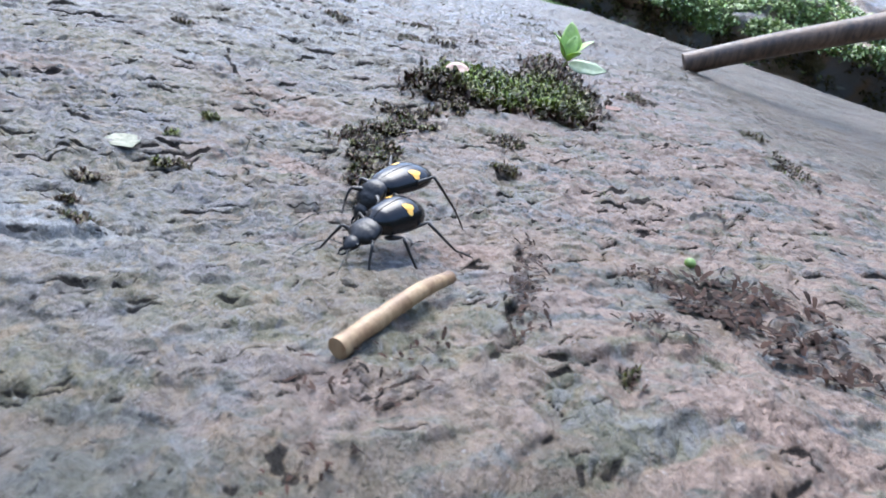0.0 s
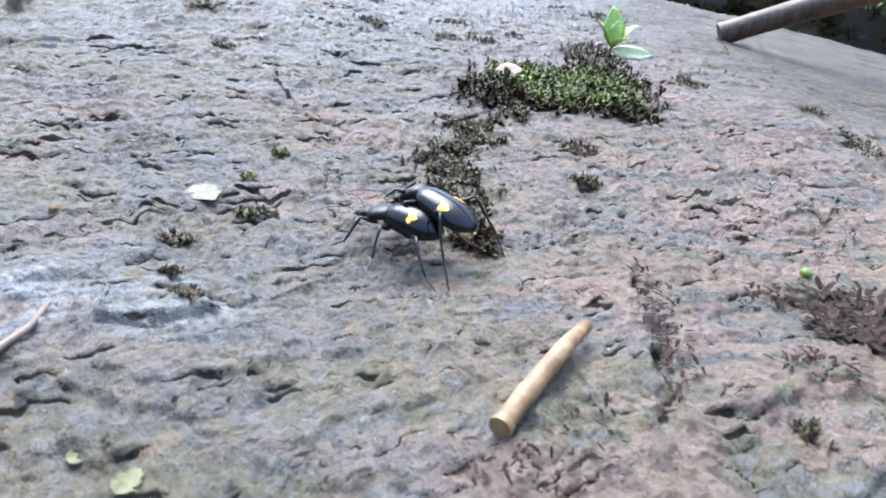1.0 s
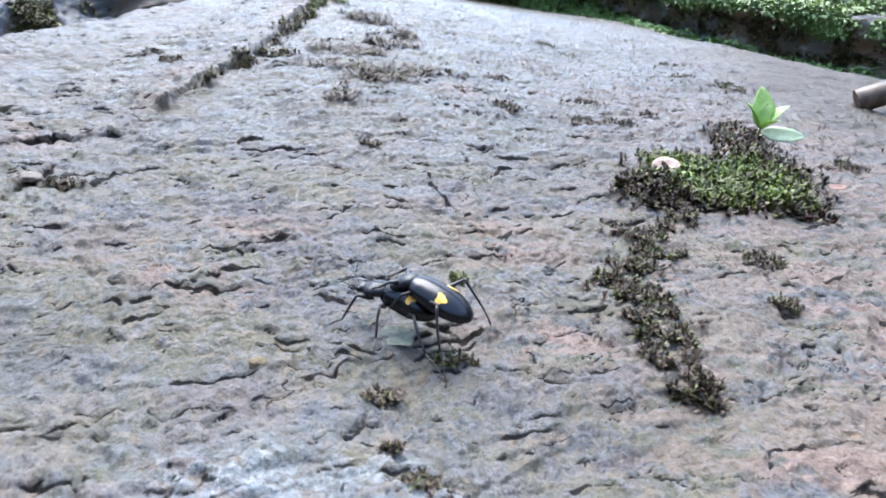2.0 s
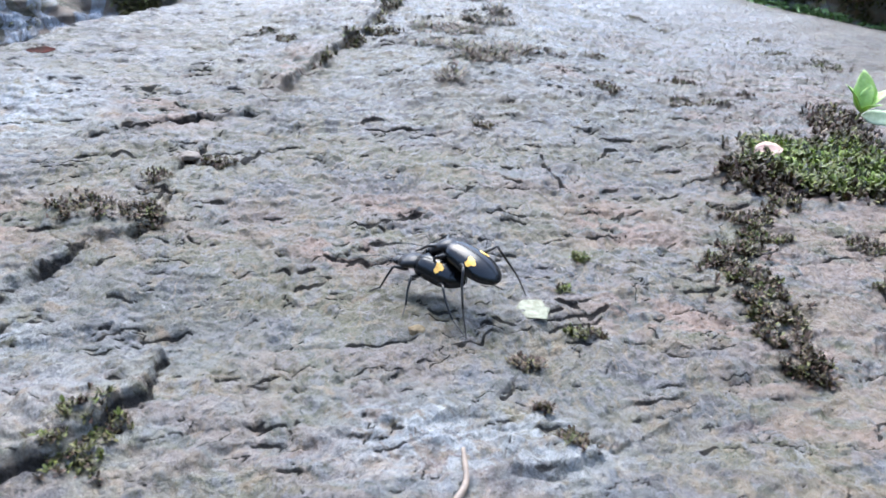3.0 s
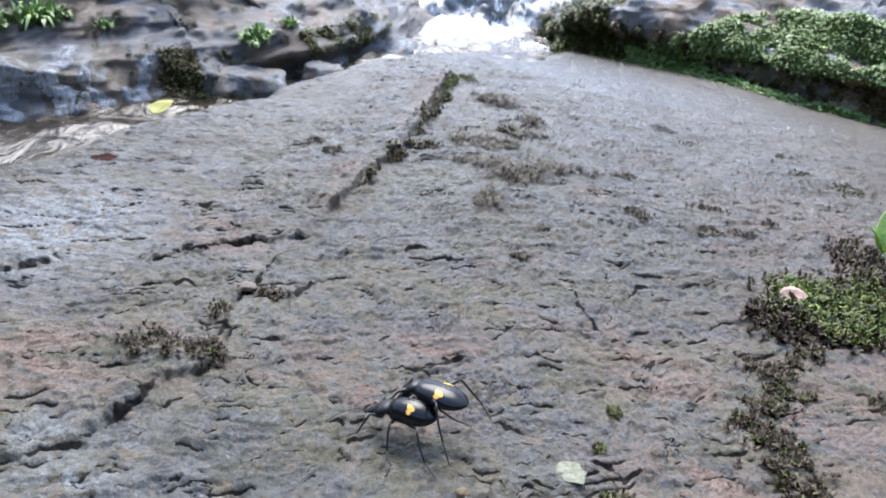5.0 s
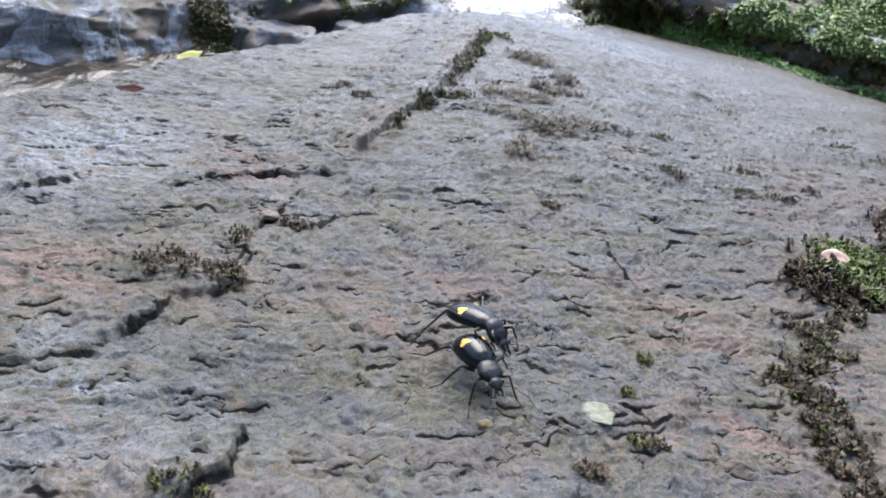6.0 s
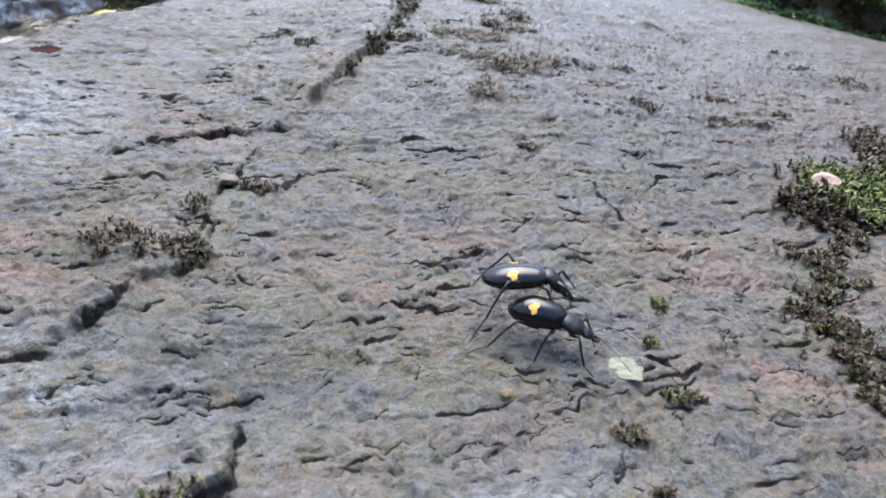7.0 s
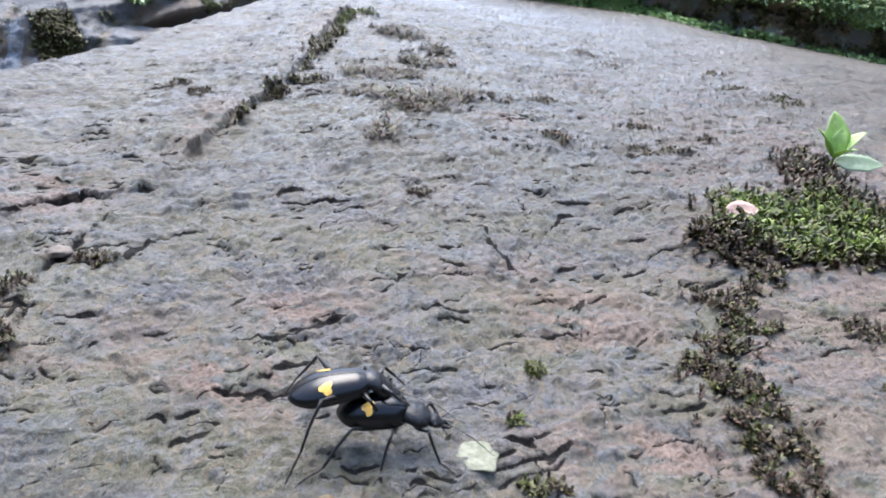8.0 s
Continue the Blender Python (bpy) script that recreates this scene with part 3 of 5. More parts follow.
    split(H, [(-0.0382, 0.1205), (-0.0364, 0.1208), (-0.0341, 0.1204)], 0.00040, 0.0010)
    split(H, [(-0.0335, 0.1179), (-0.0298, 0.1205), (-0.0255, 0.1212)], 0.00040, 0.0010)
    split(H, [(-0.0225, 0.1203), (-0.0195, 0.1229), (-0.0158, 0.1240), (-0.0128, 0.1249), (-0.0116, 0.1214), (-0.0096, 0.1193), (-0.0074, 0.1188)], 0.00040, 0.0010)
    split(H, [(-0.0247, 0.1179), (-0.0222, 0.1169), (-0.0208, 0.1130)], 0.00040, 0.0010)
    split(H, [(-0.0328, 0.1820), (-0.0305, 0.1891), (-0.0263, 0.1982), (-0.0226, 0.2010)], 0.00045, 0.0007)
    split(H, [(-0.0479, 0.1868), (-0.0434, 0.1869), (-0.0410, 0.1781), (-0.0379, 0.1717), (-0.0359, 0.1684)], 0.00048, 0.0007)
    split(H, [(-0.0142, 0.2042), (-0.0113, 0.2067), (-0.0089, 0.2067)], 0.00074, 0.0009)
    split(H, [(-0.0084, 0.2068), (-0.0046, 0.2096)], 0.00053, 0.0007)
    split(H, [(-0.0346, 0.1659), (-0.0283, 0.1708)], 0.00044, 0.0007)
    split(H, [(-0.0274, 0.1629), (-0.0222, 0.1670)], 0.00043, 0.0008)
    split(H, [(-0.0308, 0.1484), (-0.0281, 0.1530), (-0.0266, 0.1523)], 0.00040, 0.0008)
    split(H, [(-0.0190, 0.1439), (-0.0166, 0.1502), (-0.0141, 0.1527)], 0.00040, 0.0006)
    split(H, [(-0.1060, 0.2147), (-0.0997, 0.2198), (-0.0958, 0.2253), (-0.0924, 0.2291)], 0.00074, 0.0008)
    split(H, [(-0.0982, 0.1962), (-0.0933, 0.1995)], 0.00060, 0.0008)
    split(H, [(-0.1025, 0.1823), (-0.1032, 0.1880), (-0.0977, 0.1898)], 0.00044, 0.0007)
    split(H, [(-0.0905, 0.1912), (-0.0886, 0.1962), (-0.0834, 0.1969)], 0.00058, 0.0008)
    split(H, [(-0.1238, 0.2134), (-0.1191, 0.2148)], 0.00072, 0.0007)
    split(H, [(-0.0424, 0.2350), (-0.0378, 0.2407)], 0.00080, 0.0008)
    split(H, [(-0.0940, 0.3153), (-0.0832, 0.3301), (-0.0718, 0.3436)], 0.00080, 0.0006)
    split(H, [(-0.0158, 0.4051), (-0.0064, 0.3970), (0.0048, 0.3964)], 0.00080, 0.0006)
    split(H, [(-0.1120, 0.1386), (-0.1116, 0.1405), (-0.1103, 0.1440)], 0.00040, 0.0009)
    split(H, [(-0.1045, 0.1487), (-0.0999, 0.1529)], 0.00040, 0.0006)
    split(H, [(-0.1007, 0.1252), (-0.0972, 0.1242)], 0.00040, 0.0008)
    split(H, [(-0.0828, 0.1224), (-0.0797, 0.1276), (-0.0760, 0.1324)], 0.00040, 0.0008)
    split(H, [(-0.0817, 0.1135), (-0.0777, 0.1151), (-0.0747, 0.1201)], 0.00040, 0.0006)
    split(H, [(-0.0286, 0.1110), (-0.0240, 0.1122), (-0.0227, 0.1116), (-0.0205, 0.1099), (-0.0133, 0.1108)], 0.00040, 0.0010)
    split(H, [(-0.0802, 0.0862), (-0.0760, 0.0865)], 0.00040, 0.0008)
    split(H, [(-0.0580, 0.0958), (-0.0538, 0.0971)], 0.00040, 0.0006)
    split(H, [(-0.1440, 0.1344), (-0.1426, 0.1391), (-0.1380, 0.1428)], 0.00040, 0.0005)
    split(H, [(-0.1356, 0.1534), (-0.1320, 0.1557), (-0.1279, 0.1542)], 0.00040, 0.0005)
    split(H, [(-0.1825, 0.2013), (-0.1813, 0.2070)], 0.00050, 0.0005)
    split(H, [(-0.1572, 0.1952), (-0.1574, 0.2043), (-0.1503, 0.2026), (-0.1489, 0.2099)], 0.00042, 0.0005)
    split(H, [(-0.1770, 0.1894), (-0.1720, 0.1983), (-0.1671, 0.2031)], 0.00044, 0.0005)
    split(H, [(-0.1599, 0.2039), (-0.1575, 0.2060)], 0.00060, 0.0005)
    split(H, [(-0.0273, 0.1564), (-0.0247, 0.1622), (-0.0266, 0.1549)], 0.00040, 0.0006)
    split(H, [(-0.0658, 0.1194), (-0.0633, 0.1204)], 0.00040, 0.0005)
    split(H, [(-0.0810, 0.1224), (-0.0774, 0.1250), (-0.0745, 0.1282), (-0.0707, 0.1322), (-0.0659, 0.1345)], 0.00042, 0.0009)
    split(H, [(-0.0519, 0.1325), (-0.0466, 0.1354)], 0.00041, 0.0009)
    split(H, [(-0.0576, 0.0969), (-0.0554, 0.0995)], 0.00040, 0.0008)
    split(H, [(-0.0851, 0.1458), (-0.0826, 0.1520)], 0.00040, 0.0006)
    split(H, [(-0.1076, 0.1586), (-0.1054, 0.1708)], 0.00080, 0.0008)
    split(H, [(-0.0460, 0.0918), (-0.0440, 0.0950), (-0.0435, 0.1008)], 0.00040, 0.0012)
    split(H, [(-0.0445, 0.0781), (-0.0441, 0.0802), (-0.0438, 0.0848), (-0.0426, 0.0859)], 0.00040, 0.0012)
    split(H, [(-0.0408, 0.0767), (-0.0389, 0.0773), (-0.0372, 0.0790)], 0.00040, 0.0014)
    split(H, [(-0.0366, 0.0792), (-0.0336, 0.0812), (-0.0323, 0.0849)], 0.00040, 0.0009)
    split(H, [(0.0044, 0.0938), (0.0058, 0.0982), (0.0081, 0.0987), (0.0114, 0.1003), (0.0158, 0.1010), (0.0188, 0.0996)], 0.00040, 0.0012)
    split(H, [(0.0371, 0.1384), (0.0417, 0.1385), (0.0489, 0.1442)], 0.00080, 0.0010)
    split(H, [(0.0466, 0.1368), (0.0562, 0.1426)], 0.00059, 0.0008)
    split(H, [(0.0305, 0.1514), (0.0374, 0.1540)], 0.00060, 0.0008)
    split(H, [(0.0198, 0.1426), (0.0209, 0.1378), (0.0235, 0.1384)], 0.00053, 0.0008)
    split(H, [(0.0405, 0.1840), (0.0531, 0.1911)], 0.00080, 0.0009)
    split(H, [(0.0613, 0.1829), (0.0718, 0.1934), (0.0805, 0.1998)], 0.00080, 0.0008)
    split(H, [(0.0077, 0.1098), (0.0100, 0.1113)], 0.00040, 0.0008)
    split(H, [(0.0145, 0.1172), (0.0189, 0.1166)], 0.00040, 0.0007)
    split(H, [(-0.0325, 0.1112), (-0.0309, 0.1135)], 0.00040, 0.0008)
    split(H, [(-0.0208, 0.1119), (-0.0154, 0.1118), (-0.0094, 0.1147)], 0.00040, 0.0008)
    split(H, [(-0.0660, 0.0947), (-0.0657, 0.0979)], 0.00040, 0.0006)
    split(H, [(0.0700, 0.1683), (0.0855, 0.1879)], 0.00080, 0.0007)
    split(H, [(0.0595, 0.1774), (0.0852, 0.2026)], 0.00080, 0.0007)
    split(H, [(0.0248, 0.1153), (0.0314, 0.1219)], 0.00040, 0.0005)
    split(H, [(0.0441, 0.1198), (0.0502, 0.1276)], 0.00045, 0.0006)
    split(H, [(0.0158, 0.1226), (0.0211, 0.1222)], 0.00047, 0.0006)
    split(H, [(0.0383, 0.1782), (0.0534, 0.1901)], 0.00080, 0.0005)
    split(H, [(-0.0177, 0.0550), (-0.0162, 0.0566)], 0.00040, 0.0005)
    split(H, [(-0.0256, 0.0524), (-0.0233, 0.0537)], 0.00040, 0.0005)
    split(H, [(-0.0321, 0.0638), (-0.0302, 0.0656)], 0.00040, 0.0005)
    split(H, [(-0.0185, 0.0394), (-0.0164, 0.0408)], 0.00040, 0.0006)
    split(H, [(-0.0256, 0.0406), (-0.0248, 0.0434)], 0.00040, 0.0006)
    split(H, [(0.0271, 0.0678), (0.0301, 0.0691)], 0.00040, 0.0005)
    ledge(H, [(-0.1400, 0.0860), (-0.1332, 0.0908), (-0.1272, 0.0960), (-0.1230, 0.1001), (-0.1216, 0.1060), (-0.1206, 0.1115)], 0.0011, 0.012, groove=0.0006)
    ledge(H, [(0.0290, 0.0510), (0.0241, 0.0594), (0.0179, 0.0662), (0.0083, 0.0625), (0.0025, 0.0560), (-0.0060, 0.0474)], 0.0013, 0.010, sharp=0.0012)
    # broad relief: a mound close by on the right, a crown ahead, a shallow hollow between
    H += 0.0052 * blot(0.034, 0.066, 0.024, 0.024) + 0.0020 * ramp(0.105, 0.070, GY) + 0.0018 * blot(-0.048, 0.072, 0.020, 0.014)
    H += 0.0036 * blot(-0.060, 0.245, 0.040, 0.050) - 0.0022 * blot(-0.022, 0.182, 0.016, 0.024) + 0.0022 * blot(0.012, 0.200, 0.012, 0.020)
    H += 0.0014 * blot(-0.118, 0.155, 0.030, 0.050) - 0.0018 * blot(0.046, 0.130, 0.024, 0.016) - 0.0014 * blot(0.078, 0.20, 0.035, 0.04)
    H -= 0.0045 * blot(0.040, 0.42, 0.06, 0.08)
    # the whole body: a low crown, a sharp fall to the stream, gentle falls behind and to the right
    edge = np.interp(YS, [-0.5, 0.1, 0.21, 0.27, 0.33, 0.42, 0.48, 0.53, 0.58, 0.66, 0.8, 1.0], [-0.29, -0.245, -0.232, -0.222, -0.200, -0.182, -0.158, -0.130, -0.105, -0.085, -0.075, -0.06])[:, None]
    out = np.maximum(0, edge + 0.012 - GX + 0.006 * fbm(GX / 0.05, GY / 0.05, 2, 8))
    H += 0.0075 * np.exp(-((GX + 0.11) / 0.07) ** 2 - ((GY - 0.40) / 0.13) ** 2)
    H -= np.minimum(3.0 * out ** 1.35, 0.15)
    back = np.maximum(0, GY - 0.44 + 0.30 * GX)
    H -= 0.10 * back * ramp(0, 0.12, back)
    right = np.maximum(0, GX - 0.055)
    H -= 0.08 * right * ramp(0, 0.09, right)
    H -= np.maximum(0, 0.02 - GY) * 0.1
    return H


H = build_slab()


def top(x, y):
    """The slab's height at a place."""
    i = int(np.clip(np.searchsorted(XS, x) - 1, 0, len(XS) - 2))
    j = int(np.clip(np.searchsorted(YS, y) - 1, 0, len(YS) - 2))
    a, b = (x - XS[i]) / (XS[i + 1] - XS[i]), (y - YS[j]) / (YS[j + 1] - YS[j])
    return float(H[j, i] * (1 - a) * (1 - b) + H[j, i + 1] * a * (1 - b) + H[j + 1, i] * (1 - a) * b + H[j + 1, i + 1] * a * b)


def tops(x, y):
    i = np.clip(np.searchsorted(XS, x) - 1, 0, len(XS) - 2)
    j = np.clip(np.searchsorted(YS, y) - 1, 0, len(YS) - 2)
    a, b = (x - XS[i]) / (XS[i + 1] - XS[i]), (y - YS[j]) / (YS[j + 1] - YS[j])
    return H[j, i] * (1 - a) * (1 - b) + H[j, i + 1] * a * (1 - b) + H[j + 1, i] * (1 - a) * b + H[j + 1, i + 1] * a * b


def lay_slab():
    patch = fbm(GU / 0.05, GV / 0.03, 3, 60)
    pink = ramp(-0.0295, 0.0485, GX) * 0.80 + 0.14 * ramp(0.0946, 0.0470, GY) * ramp(-0.07, -0.01, GX)
    for b in (blot(-0.0779, 0.1277, 0.010, 0.006), blot(-0.1478, 0.1178, 0.018, 0.012), blot(-0.0256, 0.1574, 0.012, 0.012), blot(-0.0220, 0.1210, 0.012, 0.007),
              blot(-0.0717, 0.1492, 0.010, 0.005), blot(-0.1396, 0.1925, 0.012, 0.006), blot(-0.0164, 0.1196, 0.006, 0.004), blot(0.0034, 0.1457, 0.006, 0.006), blot(-0.0394, 0.2601, 0.012, 0.008), blot(0.0033, 0.2313, 0.008, 0.010), blot(-0.1187, 0.1579, 0.003, 0.004), blot(0.0117, 0.0953, 0.012, 0.006), blot(-0.1150, 0.3751, 0.006, 0.05), blot(-0.1198, 0.2342, 0.006, 0.02), blot(-0.1380, 0.1838, 0.012, 0.006)):
        pink = np.maximum(pink, b * 1.1)
    pink = np.clip(0.10 + pink + 0.35 * ramp(0.1000, 0.6000, patch), 0, 1)
    pale = 1.0 * blot(-0.0540, 0.0800, 0.012, 0.009) + 0.8 * blot(-0.0370, 0.0840, 0.008, 0.008) + 1.2 * blot(-0.1800, 0.1780, 0.026, 0.035) + 0.7 * blot(-0.1300, 0.1010, 0.007, 0.006) + 0.6 * blot(-0.1190, 0.0905, 0.006, 0.004) + 0.5 * blot(-0.1070, 0.0827, 0.03, 0.02) + 0.25 * blot(-0.1189, 0.1575, 0.012, 0.02)
    wet = 0.38 + 0.62 * ramp(0.13, 0.27, GY) * ramp(0.13, 0.03, GX) + 0.40 * blot(-0.0080, 0.2550, 0.04, 0.04) - 0.35 * pale + 0.2 * patch - 0.25 * FLOW
    alga = 0.55 * blot(0.0561, 0.0891, 0.016, 0.014) + 0.5 * blot(-0.0676, 0.2627, 0.024, 0.05) + 0.6 * blot(-0.1270, 0.1264, 0.010, 0.008) + 0.45 * blot(0.0183, 0.0713, 0.006, 0.014) + 0.25 * ramp(0.1000, 0.7000, -patch) + 0.25 * blot(-0.0894, 0.0985, 0.03, 0.02) + 0.6 * blot(-0.016, 0.038, 0.026, 0.010) + 0.45 * blot(0.0003, 0.044, 0.008, 0.006) + 0.5 * blot(0.020, 0.050, 0.014, 0.006) + 0.4 * blot(-0.030, 0.052, 0.02, 0.012)
    v, f = sheet(XS, YS, H)
    me = mesh("rock_slab", v, f, "rock", True, pink=np.clip(pink, 0, 1).ravel(), pale=np.clip(pale, 0, 1).ravel(), wet=np.clip(wet, 0, 1).ravel(), alga=np.clip(alga, 0, 1).ravel(), grime_shade=np.clip(GRIME_SHADE, 0, 1).ravel(), flow=np.clip(FLOW, 0, 1).ravel())
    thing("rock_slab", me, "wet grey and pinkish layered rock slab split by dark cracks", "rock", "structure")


lay_slab()


# ---- moss on the slab ----
def moss(name, label, spots, shoots, size, green, seed, group="", heap=0.0008, bare=0.0, flat=False):
    """A clump of moss: leafy shoots thrown over round spots of (x, y, radius x, radius y, weight)."""
    rng = np.random.default_rng(seed)
    w = np.array([s[2] * s[3] * s[4] for s in spots])
    pick = rng.choice(len(spots), shoots, p=w / w.sum())
    s = np.array([q[:4] for q in spots])[pick]
    r, a = np.sqrt(rng.random(shoots)) * (0.75 + 0.55 * rng.random(shoots) ** 2), rng.random(shoots) * 2 * np.pi
    x, y = s[:, 0] + s[:, 2] * r * np.cos(a), s[:, 1] + s[:, 3] * r * np.sin(a)
    ragged = fbm(x / 0.0035, y / 0.0035, 2, seed + 9)
    keep = ragged > -0.45 + 0.6 * (r > 0.7) - bare
    x, y, r = x[keep], y[keep], r[keep]
    n = len(x)
    z = tops(x, y) - 0.0003 + heap * (1 - r ** 2) * rng.random(n)
    fresh = np.clip(green(x, y) + rng.normal(0, 0.18, n) - 0.35 * (r > 0.82), 0, 1)
    k = 8
    base = np.repeat(np.stack([x, y, z], -1), k, 0)
    N = n * k
    base[:, 2] += np.tile(np.linspace(0, 0.8, k), n) * size * 0.55
    az = rng.random(N) * 2 * np.pi
    lift = np.radians(rng.uniform(8, 72, N))
    if flat:
        az, lift = rng.normal(ANGLE, 0.7, N) + np.pi * rng.integers(0, 2, N), np.radians(rng.uniform(8, 50, N))
    v, f = blade_set(base, az, lift, size * rng.uniform(0.5, 1.15, N), size * rng.uniform(0.22, 0.42, N) * (0.55 if flat else 1), rng.uniform(0, 0.3, N))
    me = mesh(name, v, f, "moss", True, green=np.repeat(np.clip(np.repeat(fresh, k) + rng.normal(0, 0.1, N), 0, 1), 8))
    thing(name, me, label, "moss", "stuff", group)


def lush(x, y):
    return ramp(1.15, 0.55, np.hypot((x - 0.027) / 0.027, (y - 0.205) / 0.026)) * (0.72 + 0.5 * gradient_noise(x / 0.0035, y / 0.0035, 6))


def dull(x, y):
    return 0.10 + 0.22 * gradient_noise(x / 0.004, y / 0.004, 5)


MAIN = [(0.0273, 0.2024, 0.022, 0.020, 1), (0.0433, 0.2159, 0.013, 0.022, 1), (0.0075, 0.1893, 0.009, 0.010, 0.9), (0.0449, 0.2481, 0.009, 0.016, 0.6), (0.0200, 0.1900, 0.018, 0.008, 1), (0.0383, 0.1929, 0.012, 0.009, 1)]
moss("moss_patch", "bright green moss cushion with dark brown edges on wet rock", MAIN, 2500, 0.0023, lush, 2, heap=0.0022, bare=0.35)
BAND = [(0.001, 0.166, 0.0075, 0.006, 0.8), (0.0030, 0.1565, 0.0070, 0.0060, 0.9), (-0.0030, 0.1500, 0.0065, 0.0050, 0.8), (-0.0068, 0.1425, 0.0060, 0.0050, 1), (-0.0030, 0.1370, 0.0070, 0.0055, 1), (-0.0035, 0.1300, 0.0070, 0.0055, 1),
        (-0.0015, 0.1235, 0.0062, 0.0060, 1), (-0.0022, 0.1165, 0.0055, 0.0060, 1), (0.0005, 0.1105, 0.0050, 0.0045, 0.9), (0.0125, 0.1765, 0.0045, 0.0070, 0.7), (0.0075, 0.1710, 0.0035, 0.0050, 0.5)]
moss("moss_band", "dark brown-green moss strip along a crack in rock", BAND, 2100, 0.0014, dull, 3, heap=0.0006, bare=-0.24)
TUFTS = "dark moss tufts on the slab"
for k, (x, y, rx, ry, n, g) in enumerate((
    (0.0240, 0.1591, 0.006, 0.0045, 130, 0.15), (0.0715, 0.2322, 0.007, 0.006, 120, 0.1), (-0.0588, 0.2020, 0.004, 0.004, 90, 0.12), (-0.0241, 0.2512, 0.006, 0.007, 150, 0.05),
    (0.0019, 0.2713, 0.010, 0.004, 110, 0.03), (-0.0340, 0.1380, 0.0022, 0.0028, 60, 0.55), (-0.0340, 0.1125, 0.004, 0.0025, 70, 0.35), (-0.1123, 0.1581, 0.005, 0.003, 110, 0.05),
    (-0.1260, 0.1292, 0.009, 0.006, 240, 0.08), (-0.1322, 0.2655, 0.005, 0.006, 120, 0.05), (-0.1424, 0.2733, 0.003, 0.004, 60, 0.05), (-0.0931, 0.0718, 0.005, 0.008, 150, 0.35),
    (0.0223, 0.1409, 0.005, 0.003, 80, 0.1), (0.1054, 0.2227, 0.006, 0.004, 70, 0.2), (-0.0357, 0.0848, 0.004, 0.003, 70, 0.1), (0.0638, 0.3271, 0.010, 0.007, 120, 0.3), (0.0495, 0.3440, 0.008, 0.008, 90, 0.2), (0.0509, 0.3751, 0.007, 0.007, 50, 0.1), (0.0068, 0.3772, 0.008, 0.008, 60, 0.1), (-0.0050, 0.395, 0.009, 0.006, 60, 0.05), (0.0092, 0.2530, 0.007, 0.004, 80, 0.03), (0.0217, 0.2676, 0.004, 0.007, 60, 0.03), (-0.0267, 0.2935, 0.006, 0.005, 60, 0.03), (-0.0406, 0.2869, 0.006, 0.005, 60, 0.03),
    (0.1051, 0.1919, 0.006, 0.016, 150, 0.15), (-0.0009, 0.2500, 0.007, 0.005, 110, 0.03), (-0.1157, 0.1310, 0.006, 0.005, 130, 0.06), (-0.1190, 0.1440, 0.003, 0.006, 60, 0.06), (-0.0422, 0.1023, 0.0032, 0.0030, 70, 0.06), (-0.0370, 0.1240, 0.0015, 0.0015, 20, 0.6), (0.0283, 0.0630, 0.0012, 0.0030, 22, 0.25), (-0.0395, 0.0905, 0.0016, 0.0014, 24, 0.2),
)):
    moss("moss_tuft", "small dark moss tuft growing on wet rock" if g < 0.3 else "small green moss tuft growing on wet rock", [(x, y, rx, ry, 1)], int(1.1 * n), 0.0011, lambda a, b, g=g: (0.4 * g if g < 0.3 else 0.8 * g) + 0 * a, 20 + k, TUFTS, heap=0.0005, bare=-0.1)
STRIP = [(-0.1125, 0.2460, 0.0024, 0.012, 0.8), (-0.1108, 0.2700, 0.0050, 0.009, 0.9), (-0.1040, 0.2860, 0.0090, 0.006, 0.9), (-0.1085, 0.3050, 0.0028, 0.010, 0.6), (-0.1098, 0.3300, 0.0050, 0.016, 1.2), (-0.1085, 0.3570, 0.0050, 0.016, 1.3), (-0.1105, 0.3900, 0.0040, 0.022, 1.2), (-0.1050, 0.4080, 0.007, 0.008, 0.6)]
moss("moss_strip", "olive moss strip grown along a rock ledge", STRIP, 1150, 0.0018, lambda x, y: 0.14 + 0.40 * ramp(0.32, 0.40, y), 50, bare=-0.22)
FIELD = [(-0.0773, 0.3027, 0.011, 0.012, 1), (-0.0651, 0.2690, 0.011, 0.014, 1), (-0.0719, 0.2360, 0.005, 0.010, 1), (-0.0690, 0.3280, 0.013, 0.010, 0.8), (-0.0798, 0.2740, 0.010, 0.008, 0.9), (-0.0660, 0.3480, 0.007, 0.010, 0.9), (-0.054, 0.282, 0.008, 0.010, 0.7), (-0.090, 0.300, 0.008, 0.012, 0.6), (-0.0840, 0.372, 0.014, 0.012, 0.5)]
moss("moss_field", "sparse blackish moss strands spread thinly over wet rock", FIELD, 1100, 0.0027, lambda x, y: 0.03 + 0 * x, 51, heap=0.0002, bare=0.05, flat=True)
moss("moss_specks", "scattered dark moss specks on wet rock", [(0.0300, 0.3500, 0.075, 0.09, 1), (0.0870, 0.2847, 0.05, 0.06, 0.6), (0.0612, 0.1316, 0.03, 0.03, 0.6)], 620, 0.0017, lambda x, y: 0.03 + 0 * x, 52, heap=0.0, bare=-0.15, flat=True)


# ---- loose bits on the slab ----
def on_slab(x, y, z=0.0, rx=0, ry=0, rz=0):
    return pose(x, y, top(x, y) + z, rx, ry, rz)


